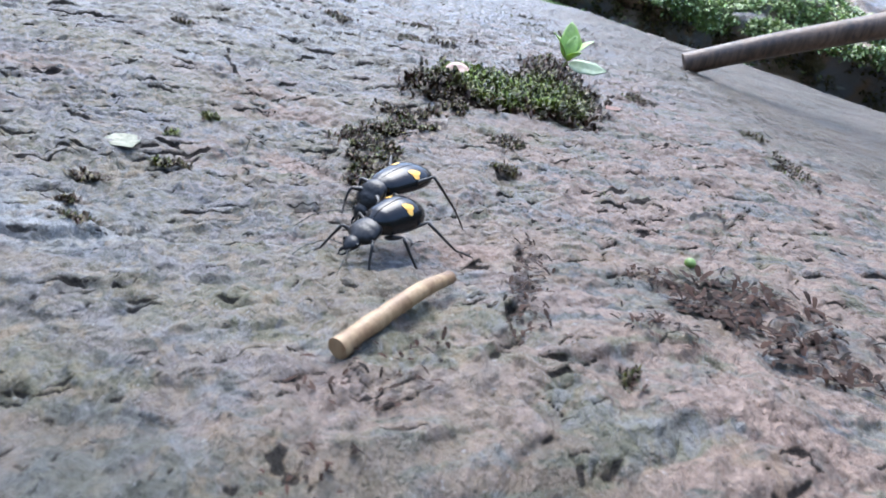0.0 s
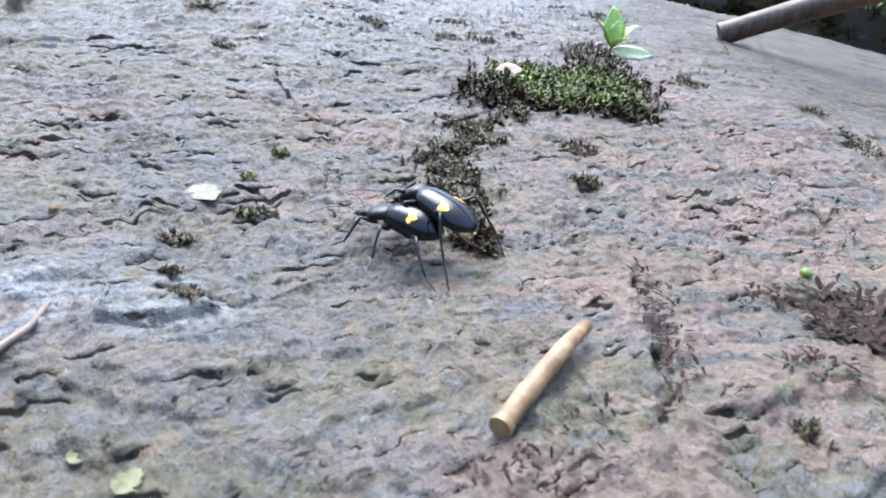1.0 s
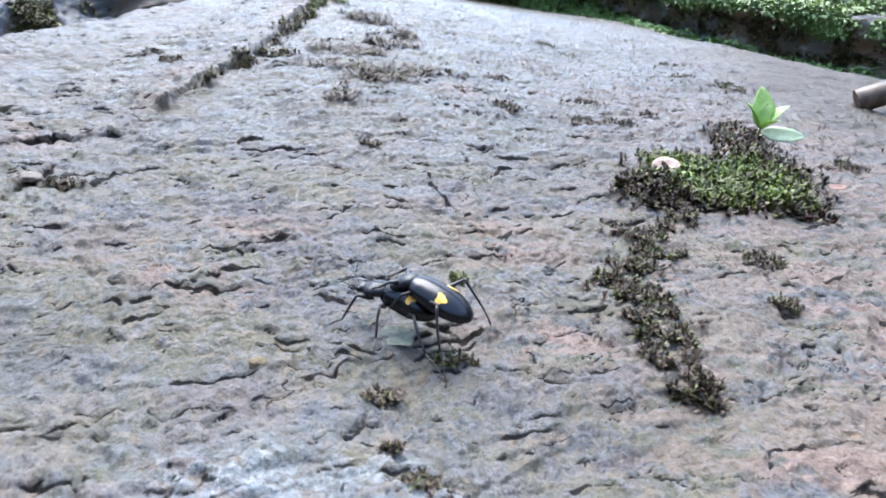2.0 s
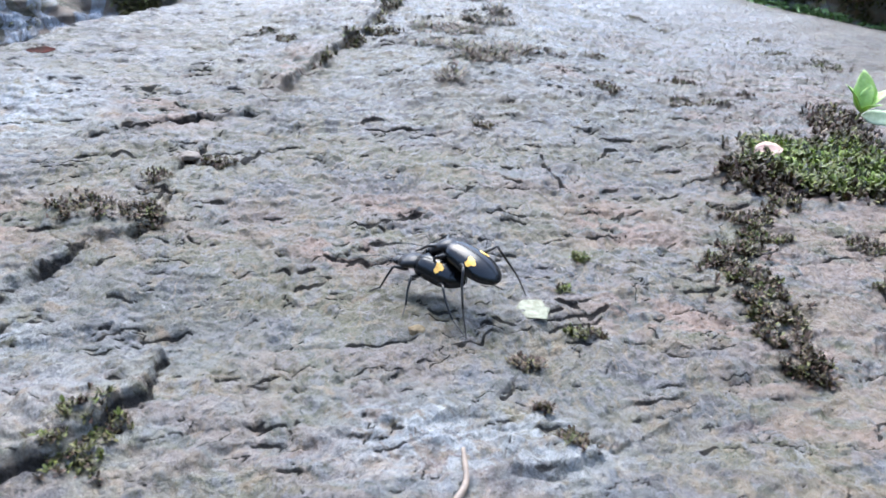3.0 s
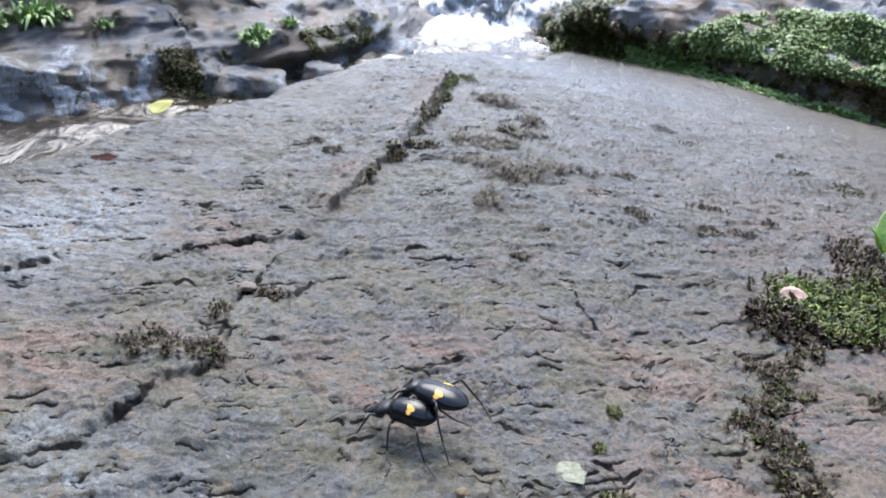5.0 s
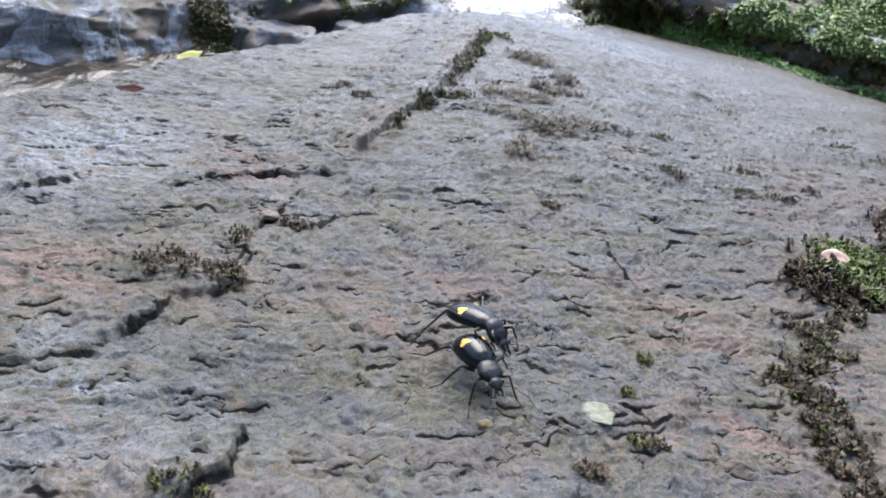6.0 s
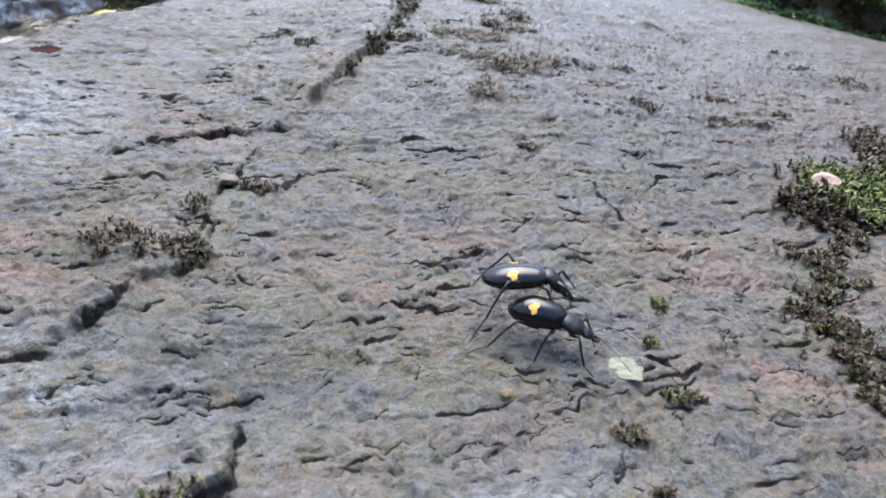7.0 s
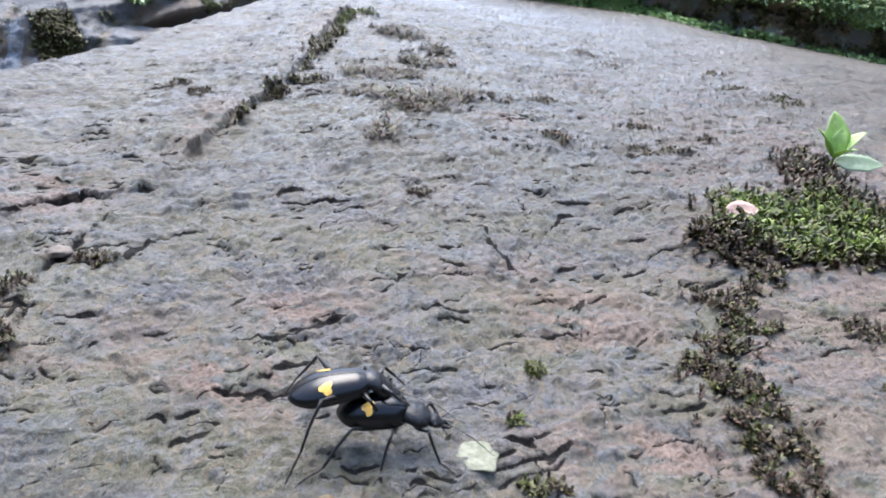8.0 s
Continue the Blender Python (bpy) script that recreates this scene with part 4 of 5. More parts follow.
def litter(name, label, spots, count, size, seed):
    rng = np.random.default_rng(seed)
    s = np.array(spots)[rng.integers(len(spots), size=count)]
    a, r = rng.random(count) * 2 * np.pi, np.sqrt(rng.random(count))
    x, y = s[:, 0] + s[:, 2] * r * np.cos(a), s[:, 1] + s[:, 3] * r * np.sin(a)
    base = np.stack([x, y, tops(x, y) + 0.0004 * rng.random(count) + 0.0003], -1)
    v, f = blade_set(base, rng.random(count) * 2 * np.pi, np.radians(rng.uniform(0, 38, count)), size * rng.uniform(0.5, 1.7, count), size * rng.uniform(0.2, 0.6, count), rng.uniform(0, 0.35, count))
    thing(name, mesh(name, v, f, "litter", True), label, "litter", "stuff")


litter("leaf_litter", "dark brown crumbled leaf litter stuck to rock", [(0.0611, 0.0917, 0.012, 0.010), (0.0535, 0.0985, 0.010, 0.006), (0.0560, 0.0800, 0.012, 0.008), (0.0470, 0.0880, 0.006, 0.005)], 460, 0.0019, 4)
litter("crack_litter", "brown crumbs and moss bits lying in a crack", [(0.0222, 0.0958, 0.003, 0.009), (0.0200, 0.0830, 0.003, 0.007), (0.0181, 0.0744, 0.004, 0.006), (0.0344, 0.0744, 0.005, 0.004), (0.0400, 0.0990, 0.003, 0.004)], 240, 0.0011, 5)
litter("stick_litter", "dark litter crumbs gathered round a straw end", [(-0.0006, 0.0585, 0.006, 0.005), (0.0046, 0.0610, 0.006, 0.006), (0.0000, 0.0440, 0.006, 0.004), (0.0150, 0.0430, 0.003, 0.002)], 130, 0.0010, 6)


def leaf_mesh(name, material, length, width, curl=0.15, fold=0.12, torn=0.0, seed=0, n=14, thick=0.00012):
    """A flat leaf or petal with a midrib fold, a rounded uneven outline and a little thickness."""
    rng = np.random.default_rng(seed)
    t = np.linspace(0, 1, n)
    half = width * 0.5 * np.sin(np.pi * t ** 0.8) ** 0.75 * (1 + torn * rng.normal(0, 1, n))
    rows = []
    for k in range(n):
        for c in np.linspace(-1, 1, 7):
            y = c * max(half[k], width * 0.02)
            rows.append((length * t[k], y, curl * length * (t[k] - 0.4) ** 2 + fold * abs(y) + thick))
    v = np.array(rows)
    v[:, 2] += 0.03 * width * gradient_noise(v[:, 0] / width * 3 + seed, v[:, 1] / width * 3, seed)
    i, j = np.meshgrid(np.arange(n - 1), np.arange(6), indexing="ij")
    f = np.stack([i * 7 + j, (i + 1) * 7 + j, (i + 1) * 7 + j + 1, i * 7 + j + 1], -1).reshape(-1, 4)
    low = v - [0, 0, thick]
    rim = [*range(0, 7), *[k * 7 + 6 for k in range(1, n)], *[(n - 1) * 7 + c for c in range(5, -1, -1)], *[k * 7 for k in range(n - 2, 0, -1)]]
    m = len(v)
    walls = np.array([(a, b, b + m, a + m) for a, b in zip(rim, rim[1:] + rim[:1])])
    return mesh(name, np.concatenate([v, low]), np.concatenate([f, f[:, ::-1] + m, walls]), material)


def seedling():
    x, y = 0.0475, 0.244
    ob = new("seedling")
    ob.matrix_world = LIE @ on_slab(x, y, 0.0005)
    tagged(ob, "tiny bright green seedling with rounded leaves rooted in moss", "seedling")
    stem = smooth_line([(0, 0, 0), (0.0004, -0.0006, 0.002), (0.0012, -0.0003, 0.0045)], 8)
    part("stem", mesh("stem", *tube(stem, np.linspace(0.0006, 0.0004, 8), 8), "stem"), ob, "short brownish stem")
    for k, (rz, ry, l, w) in enumerate(((95, -66, 0.0125, 0.0068), (10, -50, 0.0100, 0.0052), (165, -55, 0.0095, 0.0048), (-60, -38, 0.0072, 0.0042), (60, -75, 0.0080, 0.0046))):
        part("leaf", leaf_mesh("leaf", "fresh_leaf", l, w, -0.25, 0.3, 0.03, k), ob, at=pose(0.0012, -0.0003, 0.0043, 0, ry, rz))


seedling()
thing("fallen_leaf", leaf_mesh("fallen_leaf", "white_leaf", 0.0125, 0.0055, 0.12, 0.1, 0.05, 3), "whitish green fallen leaf resting beside the seedling", "leaf", at=on_slab(0.0492, 0.2445, 0.0036, 42, 0, -6))
thing("petal", leaf_mesh("petal", "petal", 0.0072, 0.0062, 0.2, 0.04, 0.02, 4), "pale pink petal lying on green moss", "petal", at=pose(0.0092, 0.2005, top(0.012, 0.203) + 0.0010, 38, -16, -16))
thing("pale_flake", leaf_mesh("pale_flake", "pale_flake", 0.0064, 0.0050, 0.04, 0.01, 0.12, 5), "pale cream scrap of dried leaf stuck to rock", "leaf scrap", at=on_slab(-0.0440, 0.1180, 0.0005, 4, 0, -50))
thing("petal_scrap", leaf_mesh("petal_scrap", "dull_petal", 0.0060, 0.0035, 0.2, 0.2, 0.1, 6), "pinkish petal scrap at the moss edge", "petal", at=on_slab(0.055, 0.206, 0.0010, 0, 0, 30))
for x, y, rz, s in ((-0.0391, 0.0572, 20, 1.0), (-0.0335, 0.0530, 70, 1.1)):
    me = leaf_mesh("leaf_scrap", "dull_leaf", 0.0030 * s, 0.0019 * s, 0.1, 0.1, 0.22, int(rz))
    thing("leaf_scrap", me, "small yellowish leaf scrap lying on rock", "leaf scrap", group="leaf scraps", at=on_slab(x, y, 0.0002, 4, 0, rz))


def nub(name, material, size, label, category, x, y, seed):
    """A small rough lump resting on the slab."""
    bm = bmesh.new()
    bmesh.ops.create_icosphere(bm, subdivisions=3, radius=1.0)
    for v in bm.verts:
        n = noise.noise(v.co * 1.7 + Vector((seed, 0, 0))) * 0.35 + noise.noise(v.co * 4.1) * 0.14
        v.co = Vector((v.co.x * size[0], v.co.y * size[1], v.co.z * size[2])) * (1 + n)
    me = bpy.data.meshes.new(name)
    bm.to_mesh(me)
    bm.free()
    me.polygons.foreach_set("use_smooth", [True] * len(me.polygons))
    me.materials.append(M[material])
    thing(name, me, label, category, at=on_slab(x, y, 0.35 * size[2], 0, 0, 25))


nub("leaf_crumb", "crumb", (0.0014, 0.0010, 0.0008), "tan dry crumb of leaf lying on grey rock", "crumb", -0.0593, 0.1050, 3)
nub("stone_chip", "chip", (0.0021, 0.0019, 0.0009), "pale pinkish stone chip resting on a rock ledge", "stone", -0.1185, 0.1575, 7)


def green_seed():
    bm = bmesh.new()
    bmesh.ops.create_icosphere(bm, subdivisions=3, radius=0.00095)
    for v in bm.verts:
        v.co.z *= 0.85
        v.co *= 1 + 0.06 * noise.noise(v.co * 900)
    me = bpy.data.meshes.new("green_seed")
    bm.to_mesh(me)
    bm.free()
    me.polygons.foreach_set("use_smooth", [True] * len(me.polygons))
    me.materials.append(M["ball"])
    thing("green_seed", me, "small round bright green seed lying on rock", "seed", at=on_slab(0.0492, 0.1066, 0.0008))


green_seed()


def stick(name, points, radii, material, label, category, ends=None, rough=0.06, seed=1, sides=14):
    """A rod lying along points in slab space, with cut ends of their own."""
    line = smooth_line(points, 28)
    r = np.interp(np.linspace(0, 1, 28), np.linspace(0, 1, len(radii)), radii)
    v, f = tube(line, r, sides, False)
    v = v + 0.0
    ax = np.repeat(line, sides, 0)
    wob = 1 + rough * fbm(v[:, 0] / 0.004 + v[:, 2] / 0.002, v[:, 1] / 0.004, 2, seed)
    v = ax + (v - ax) * wob[:, None]
    ob = thing(name, mesh(name, v, f, material), label, category)
    n = len(v)
    for k, which in enumerate((slice(0, sides), slice(n - sides, n))):
        ring = v[which]
        c = ring.mean(0)
        inner = c + (ring - c) * 0.72
        cv = np.concatenate([ring, inner, c[None] + 0.0])
        j = np.arange(sides)
        rim = np.stack([j, (j + 1) % sides, sides + (j + 1) % sides, sides + j], -1)
        fan = np.stack([sides + j[::2], sides + (j[::2] + 1) % sides, sides + (j[::2] + 2) % sides, np.full(sides // 2, 2 * sides)], -1)
        part("cut_end", mesh("cut_end", cv, np.concatenate([rim, fan]), ends or material, False), ob)
    return ob


lie = [(0.0097, 0.0802), (0.0064, 0.0745), (0.0026, 0.0687), (-0.0016, 0.0622)]
stick("straw_piece", [(x, y, top(x, y) + dz) for (x, y), dz in zip(lie, (0.0018, 0.0020, 0.0016, 0.0012))], [0.00088, 0.00104, 0.00108, 0.00112], "straw", "short bent broken piece of golden straw lying on rock", "stick", "straw", 0.12)
BR, BD = np.array([0.1150, 0.3310, -0.0025]), np.array([0.906, -0.127, 0.404])
stick("branch", [tuple(BR + BD * k + np.array([0, 0, b])) for k, b in ((0, 0), (0.03, 0.0010), (0.06, 0.0008), (0.12, 0), (0.3, 0.004), (0.6, 0.0))], [0.0046, 0.0049, 0.0051, 0.0056, 0.0070, 0.009], "branch", "smooth brown branch with a sawn end propped on the rock", "branch", "pith", 0.03, 3, 24)
stick("dry_twig", [(x, y, top(x, y) + 0.0009) for x, y in ((-0.0492, 0.0785), (-0.0480, 0.0715), (-0.0500, 0.0660), (-0.0520, 0.0600), (-0.0550, 0.0540))], [0.00028, 0.00040, 0.00052, 0.00056, 0.0005], "twig", "thin dry curved twig lying on pale rock", "twig", "twig", 0.1, 5, 8)
thing("curled_leaf", leaf_mesh("curled_leaf", "brown_leaf", 0.0085, 0.0032, 0.05, 0.10, 0.2, 8), "dark red-brown curled wet leaf lying on rock", "leaf", at=pose(-0.202, 0.2265, top(-0.196, 0.229) + 0.0006, 26, 0, 32))


# ---- banks, stream and fall ----
def bank(name, material, foot, profile, rough, seed, label, steps=(330, 150), layer=0.0, hollow=None, **fields):
    """A rock face swept along a foot line: a profile of (inward, up) pushed about by noise."""
    line = smooth_line([(x, y, z) for x, y, z in foot], steps[0])
    d = np.gradient(line[:, :2], axis=0)
    d /= np.linalg.norm(d, axis=1)[:, None]
    inward = np.stack([-d[:, 1], d[:, 0]], -1)
    prof = smooth_line(profile, steps[1])
    P = np.zeros((steps[1], steps[0], 3))
    P[..., :2] = line[None, :, :2] + inward[None] * prof[:, 0][:, None, None]
    P[..., 2] = line[None, :, 2] + prof[:, 1][:, None]
    s = np.concatenate([[0], np.cumsum(np.linalg.norm(np.diff(line, axis=0), axis=1))])[None, :] + 0 * P[..., 2]
    w = np.concatenate([[0], np.cumsum(np.linalg.norm(np.diff(prof, axis=0), axis=1))])[:, None] + 0 * P[..., 2]
    n = fbm(s / 0.16, w / 0.10, 4, seed)
    q = fbm(s / 0.09, w / 0.035, 3, seed + 20) * 2.4
    n = rough * n + layer * (np.floor(q) + ramp(0.7, 1.0, q - np.floor(q)))
    n = n + 0.14 * rough * fbm(s / 0.035, w / 0.025, 4, seed + 40, 0.55)
    if hollow:
        s0, s1, w0, w1, deep = hollow
        sn, wn = np.linspace(0, 1, steps[0])[None, :], np.linspace(0, 1, steps[1])[:, None]
        n = n - deep * ramp(s0, s0 + 0.03, sn) * ramp(s1, s1 - 0.03, sn) * ramp(w0, w0 + 0.02, wn) * ramp(w1, w1 - 0.03, wn)
    P[..., :2] -= inward[None] * n[..., None] * 0.8
    P[..., 2] += 0.6 * n
    idx = np.arange(P[..., 0].size).reshape(P.shape[:2])
    faces = np.stack([idx[:-1, :-1], idx[:-1, 1:], idx[1:, 1:], idx[1:, :-1]], -1).reshape(-1, 4)
    values = {key: np.asarray(fn(s, w, P), float).ravel() for key, fn in fields.items()}
    thing(name, mesh(name, P.reshape(-1, 3), faces, material, True, **values), label, "rock", "structure")
    return P


none = lambda s, w, P: 0 * s
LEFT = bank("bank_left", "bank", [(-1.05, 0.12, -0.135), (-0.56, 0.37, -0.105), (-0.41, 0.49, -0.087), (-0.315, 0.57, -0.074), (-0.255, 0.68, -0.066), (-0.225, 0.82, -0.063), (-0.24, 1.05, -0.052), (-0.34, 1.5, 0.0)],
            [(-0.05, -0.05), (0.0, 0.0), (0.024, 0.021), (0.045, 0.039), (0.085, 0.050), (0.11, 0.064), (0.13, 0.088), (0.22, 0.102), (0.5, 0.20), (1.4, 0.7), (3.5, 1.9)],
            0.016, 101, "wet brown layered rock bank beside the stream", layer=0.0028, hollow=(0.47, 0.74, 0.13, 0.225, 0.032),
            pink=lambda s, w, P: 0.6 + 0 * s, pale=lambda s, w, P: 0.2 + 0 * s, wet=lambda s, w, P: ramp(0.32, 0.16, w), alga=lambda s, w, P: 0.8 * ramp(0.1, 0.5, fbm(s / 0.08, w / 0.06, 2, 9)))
RIGHT = bank("bank_right", "bank", [(-0.13, 1.10, -0.085), (-0.085, 0.93, -0.062), (-0.03, 0.86, -0.052), (0.03, 0.80, -0.045), (0.16, 0.72, -0.052), (0.33, 0.66, -0.062), (0.62, 0.60, -0.09), (1.3, 0.5, -0.14)],
             [(0.04, -0.03), (0.010, 0.0), (0.034, 0.011), (0.036, 0.027), (0.020, 0.040), (0.022, 0.054), (0.060, 0.075), (0.14, 0.092), (0.24, 0.115), (0.4, 0.2), (1.2, 0.55), (3.5, 1.7)],
             0.016, 131, "dark undercut earth bank with brown rock", layer=0.004,
             pink=lambda s, w, P: 0.3 + 0 * s, pale=none, wet=lambda s, w, P: 0.4 + 0 * s, alga=lambda s, w, P: 0.85 * ramp(0.16, 0.10, w))


def ground():
    """The floor of the gully in true level, out to the horizon."""
    xs = np.concatenate([np.linspace(-60, -2.2, 40), np.linspace(-2, 2, 81), np.linspace(2.2, 60, 40)])
    gx, gy = np.meshgrid(xs, xs)
    r = np.hypot(gx, gy)
    z = 0.21 * 1.6 * np.tanh(gy / 1.6) - 0.087 * 1.6 * np.tanh(gx / 1.6) - 0.20 + 0.06 * fbm(gx / 0.7, gy / 0.7, 3, 77) * ramp(1.4, 3, r)
    v, f = sheet(xs, xs, z)
    ob = thing("ground", mesh("ground", v, f, "soil"), "dark damp soil of the gully floor", "ground", "structure")
    ob.matrix_world = Matrix()


ground()


def stream():
    """Shallow running water between slab and bank, steeper and whiter towards the fall."""
    ys = np.concatenate([np.linspace(-0.8, 0.3, 40), np.linspace(0.31, 1.15, 170)])
    ts = np.linspace(0, 1, 60)
    left = np.interp(ys, [-0.8, 0.12, 0.37, 0.49, 0.57, 0.68, 0.82, 1.05, 1.15], [-1.5, -1.10, -0.60, -0.44, -0.345, -0.285, -0.255, -0.27, -0.30])
    right = np.interp(ys, [-0.8, 0.2, 0.42, 0.58, 0.8, 0.95, 1.15], [-0.25, -0.20, -0.13, -0.05, -0.02, -0.03, -0.05])
    T, Y = np.meshgrid(ts, ys)
    X = left[:, None] * (1 - T) + right[:, None] * T
    Z = np.interp(Y, [-0.8, 0.2, 0.5, 0.7, 0.9, 1.15], [-0.15, -0.100, -0.078, -0.064, -0.060, -0.052])
    Z = Z + 0.006 * fbm(X / 0.05, Y / 0.03, 4, 88) * ramp(0.2, 0.6, Y) + 0.003
    froth = np.clip(0.0 + 0.42 * ramp(0.72, 0.98, Y) + 0.35 * fbm(X / 0.06, Y / 0.08, 3, 90) * ramp(0.5, 0.8, Y), 0, 1)
    idx = np.arange(X.size).reshape(X.shape)
    faces = np.stack([idx[:-1, :-1], idx[:-1, 1:], idx[1:, 1:], idx[1:, :-1]], -1).reshape(-1, 4)
    me = mesh("stream", np.stack([X, Y, Z], -1).reshape(-1, 3), faces, "water", True, froth=froth.ravel())
    thing("stream", me, "shallow clear stream running over brown rock", "water", "structure")


stream()


def cascade():
    """White water sliding down a rock step into the pool."""
    xs, ts = np.linspace(-0.34, -0.06, 90), np.linspace(0, 1, 110)
    X, T = np.meshgrid(xs, ts)
    Y = 1.08 + 0.16 * T + 0.9 * np.maximum(0, T - 0.5) + 0.02 * fbm(X / 0.05, T / 0.3, 3, 61)
    Z = -0.060 + 0.10 * T ** 0.8 + 0.15 * np.maximum(0, T - 0.5) + 0.012 * fbm(X / 0.025, T / 0.5, 4, 62)
    froth = np.clip(0.62 - 0.36 * ramp(0.03, 0.15, T) + 0.35 * fbm(X / 0.02, T / 0.5, 3, 63), 0, 1)
    idx = np.arange(X.size).reshape(X.shape)
    faces = np.stack([idx[:-1, :-1], idx[:-1, 1:], idx[1:, 1:], idx[1:, :-1]], -1).reshape(-1, 4)
    me = mesh("cascade", np.stack([X, Y, Z], -1).reshape(-1, 3), faces, "fall", True, froth=froth.ravel())
    thing("cascade", me, "white foaming water sliding down a rock step", "water", "structure")


cascade()


def foam_heap():
    xs, ts = np.linspace(-1, 1, 60), np.linspace(-1, 1, 40)
    X, T = np.meshgrid(xs, ts)
    Z = np.maximum(0, 1 - X ** 2 - T ** 2) ** 0.5 * 0.030 * (1 + 0.28 * fbm(X * 3, T * 3, 3, 66)) - 0.066
    idx = np.arange(X.size).reshape(X.shape)
    faces = np.stack([idx[:-1, :-1], idx[:-1, 1:], idx[1:, 1:], idx[1:, :-1]], -1).reshape(-1, 4)
    v = np.stack([-0.196 + 0.054 * X, 0.985 + 0.09 * T, Z], -1).reshape(-1, 3)
    thing("foam", mesh("foam", v, faces, "water", True, froth=1.0), "heap of white foam at the foot of the fall", "foam", "structure")


foam_heap()


def rivulet(s0, wide, w0, w1, seed):
    """A wandering film of running water over the left bank."""
    h, k = LEFT.shape[:2]
    a, b = 60, 12
    W, U = np.meshgrid(np.linspace(w0, w1, a), np.linspace(-1, 1, b), indexing="ij")
    span = wide * (0.55 + 0.5 * np.abs(fbm(W * 9, 0 * W, 2, seed)))
    S = s0 + 0.022 * fbm(W * 7, 0 * W, 2, seed + 1) + span * U * (1 + 0.35 * fbm(W * 22, np.sign(U) * 3, 2, seed + 2))
    i, j = W * (h - 2), np.clip(S, 0, 0.99) * (k - 2)
    i0, j0 = i.astype(int), j.astype(int)
    P = LEFT[i0, j0] * ((1 - i + i0) * (1 - j + j0))[..., None] + LEFT[i0 + 1, j0] * ((i - i0) * (1 - j + j0))[..., None] + LEFT[i0, j0 + 1] * ((1 - i + i0) * (j - j0))[..., None] + LEFT[i0 + 1, j0 + 1] * ((i - i0) * (j - j0))[..., None]
    lift = 0.0032 * (1 - U ** 4) - 0.0022 + 0.0010 * fbm(W * 40, S * 130, 3, seed + 4)
    P[..., 0] += 0.6 * lift
    P[..., 1] -= 0.6 * lift
    P[..., 2] += lift
    idx = np.arange(a * b).reshape(a, b)
    faces = np.stack([idx[:-1, :-1], idx[:-1, 1:], idx[1:, 1:], idx[1:, :-1]], -1).reshape(-1, 4)
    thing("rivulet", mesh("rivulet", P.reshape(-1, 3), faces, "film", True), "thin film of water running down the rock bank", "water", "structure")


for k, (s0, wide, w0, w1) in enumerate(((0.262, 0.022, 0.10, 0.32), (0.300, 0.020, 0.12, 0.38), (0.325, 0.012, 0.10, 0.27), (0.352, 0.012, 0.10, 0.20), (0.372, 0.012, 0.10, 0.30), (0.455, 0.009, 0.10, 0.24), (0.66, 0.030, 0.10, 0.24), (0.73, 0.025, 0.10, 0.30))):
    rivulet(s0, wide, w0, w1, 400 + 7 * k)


def backdrop():
    """Unseen dark slopes, added to keep low sky out of the reflections, open to the sky above and ahead."""
    a = np.linspace(0, 2 * np.pi, 181)
    t = np.linspace(0, 1, 30)
    A, T = np.meshgrid(a, t)
    gap = np.exp(-((np.mod(A - math.radians(100) + np.pi, 2 * np.pi) - np.pi) / math.radians(48)) ** 2)
    high = (3.6 + 0.9 * fbm(A * 4, 0 * A, 3, 55)) * (1 - 0.72 * gap)
    R = 5.5 + 2.2 * T + 0.5 * fbm(A * 6, T * 4, 3, 56)
    P = np.stack([R * np.cos(A), R * np.sin(A), -1.2 + (high + 1.2) * T], -1)
    idx = np.arange(A.size).reshape(A.shape)
    faces = np.stack([idx[:-1, :-1], idx[:-1, 1:], idx[1:, 1:], idx[1:, :-1]], -1).reshape(-1, 4)
    ob = thing("backdrop", mesh("backdrop", P.reshape(-1, 3), faces, "dark_ring"), "unseen dark slopes added around the gully to block sky light", "backdrop", "structure")
    ob.matrix_world = Matrix()


backdrop()


# ---- growth on the banks ----
def carpet(name, label, material, places, normal, size, seed, kind="stuff", green=None, per=5):
    rng = np.random.default_rng(seed)
    n = len(places) * per
    base = np.repeat(places, per, 0) + rng.normal(0, size * 0.4, (n, 3))
    out = np.repeat(normal, per, 0) + rng.normal(0, 0.6, (n, 3)) + [0, 0, 0.5]
    az = np.arctan2(out[:, 1], out[:, 0])
    lift = np.radians(rng.uniform(-15, 50, n))
    v, f = blade_set(base, az, lift, size * rng.uniform(0.6, 1.3, n), size * rng.uniform(0.4, 0.8, n), rng.uniform(0.1, 0.6, n))
    g = {} if green is None else {"green": np.repeat(np.clip(np.repeat(green, per) + rng.normal(0, 0.15, n), 0, 1), 8)}
    thing(name, mesh(name, v, f, material, True, **g), label, "plants" if "plant" in name or "fern" in name else "moss", kind)


def pick_on(P, s0, s1, w0, w1, count, seed, clump=0.0):
    """Random places on a bank's grid between fractions of its length and profile, and the way they face."""
    rng = np.random.default_rng(seed)
    h, w = P.shape[:2]
    i, j = rng.uniform(w0, w1, count) * (h - 2), rng.uniform(s0, s1, count) * (w - 2)
    if clump:
        keep = fbm(j / w * 40, i / h * 14, 3, seed) > clump
        i, j = i[keep], j[keep]
    a, b = i.astype(int), j.astype(int)
    p = P[a, b]
    p = p + (P[a + 1, b] - p) * (i - a)[:, None] + (P[a, b + 1] - p) * (j - b)[:, None]
    n = np.cross(P[a, b + 1] - P[a, b], P[a + 1, b] - P[a, b])
    return p, n / (np.linalg.norm(n, axis=1)[:, None] + 1e-9), i / h, j / w


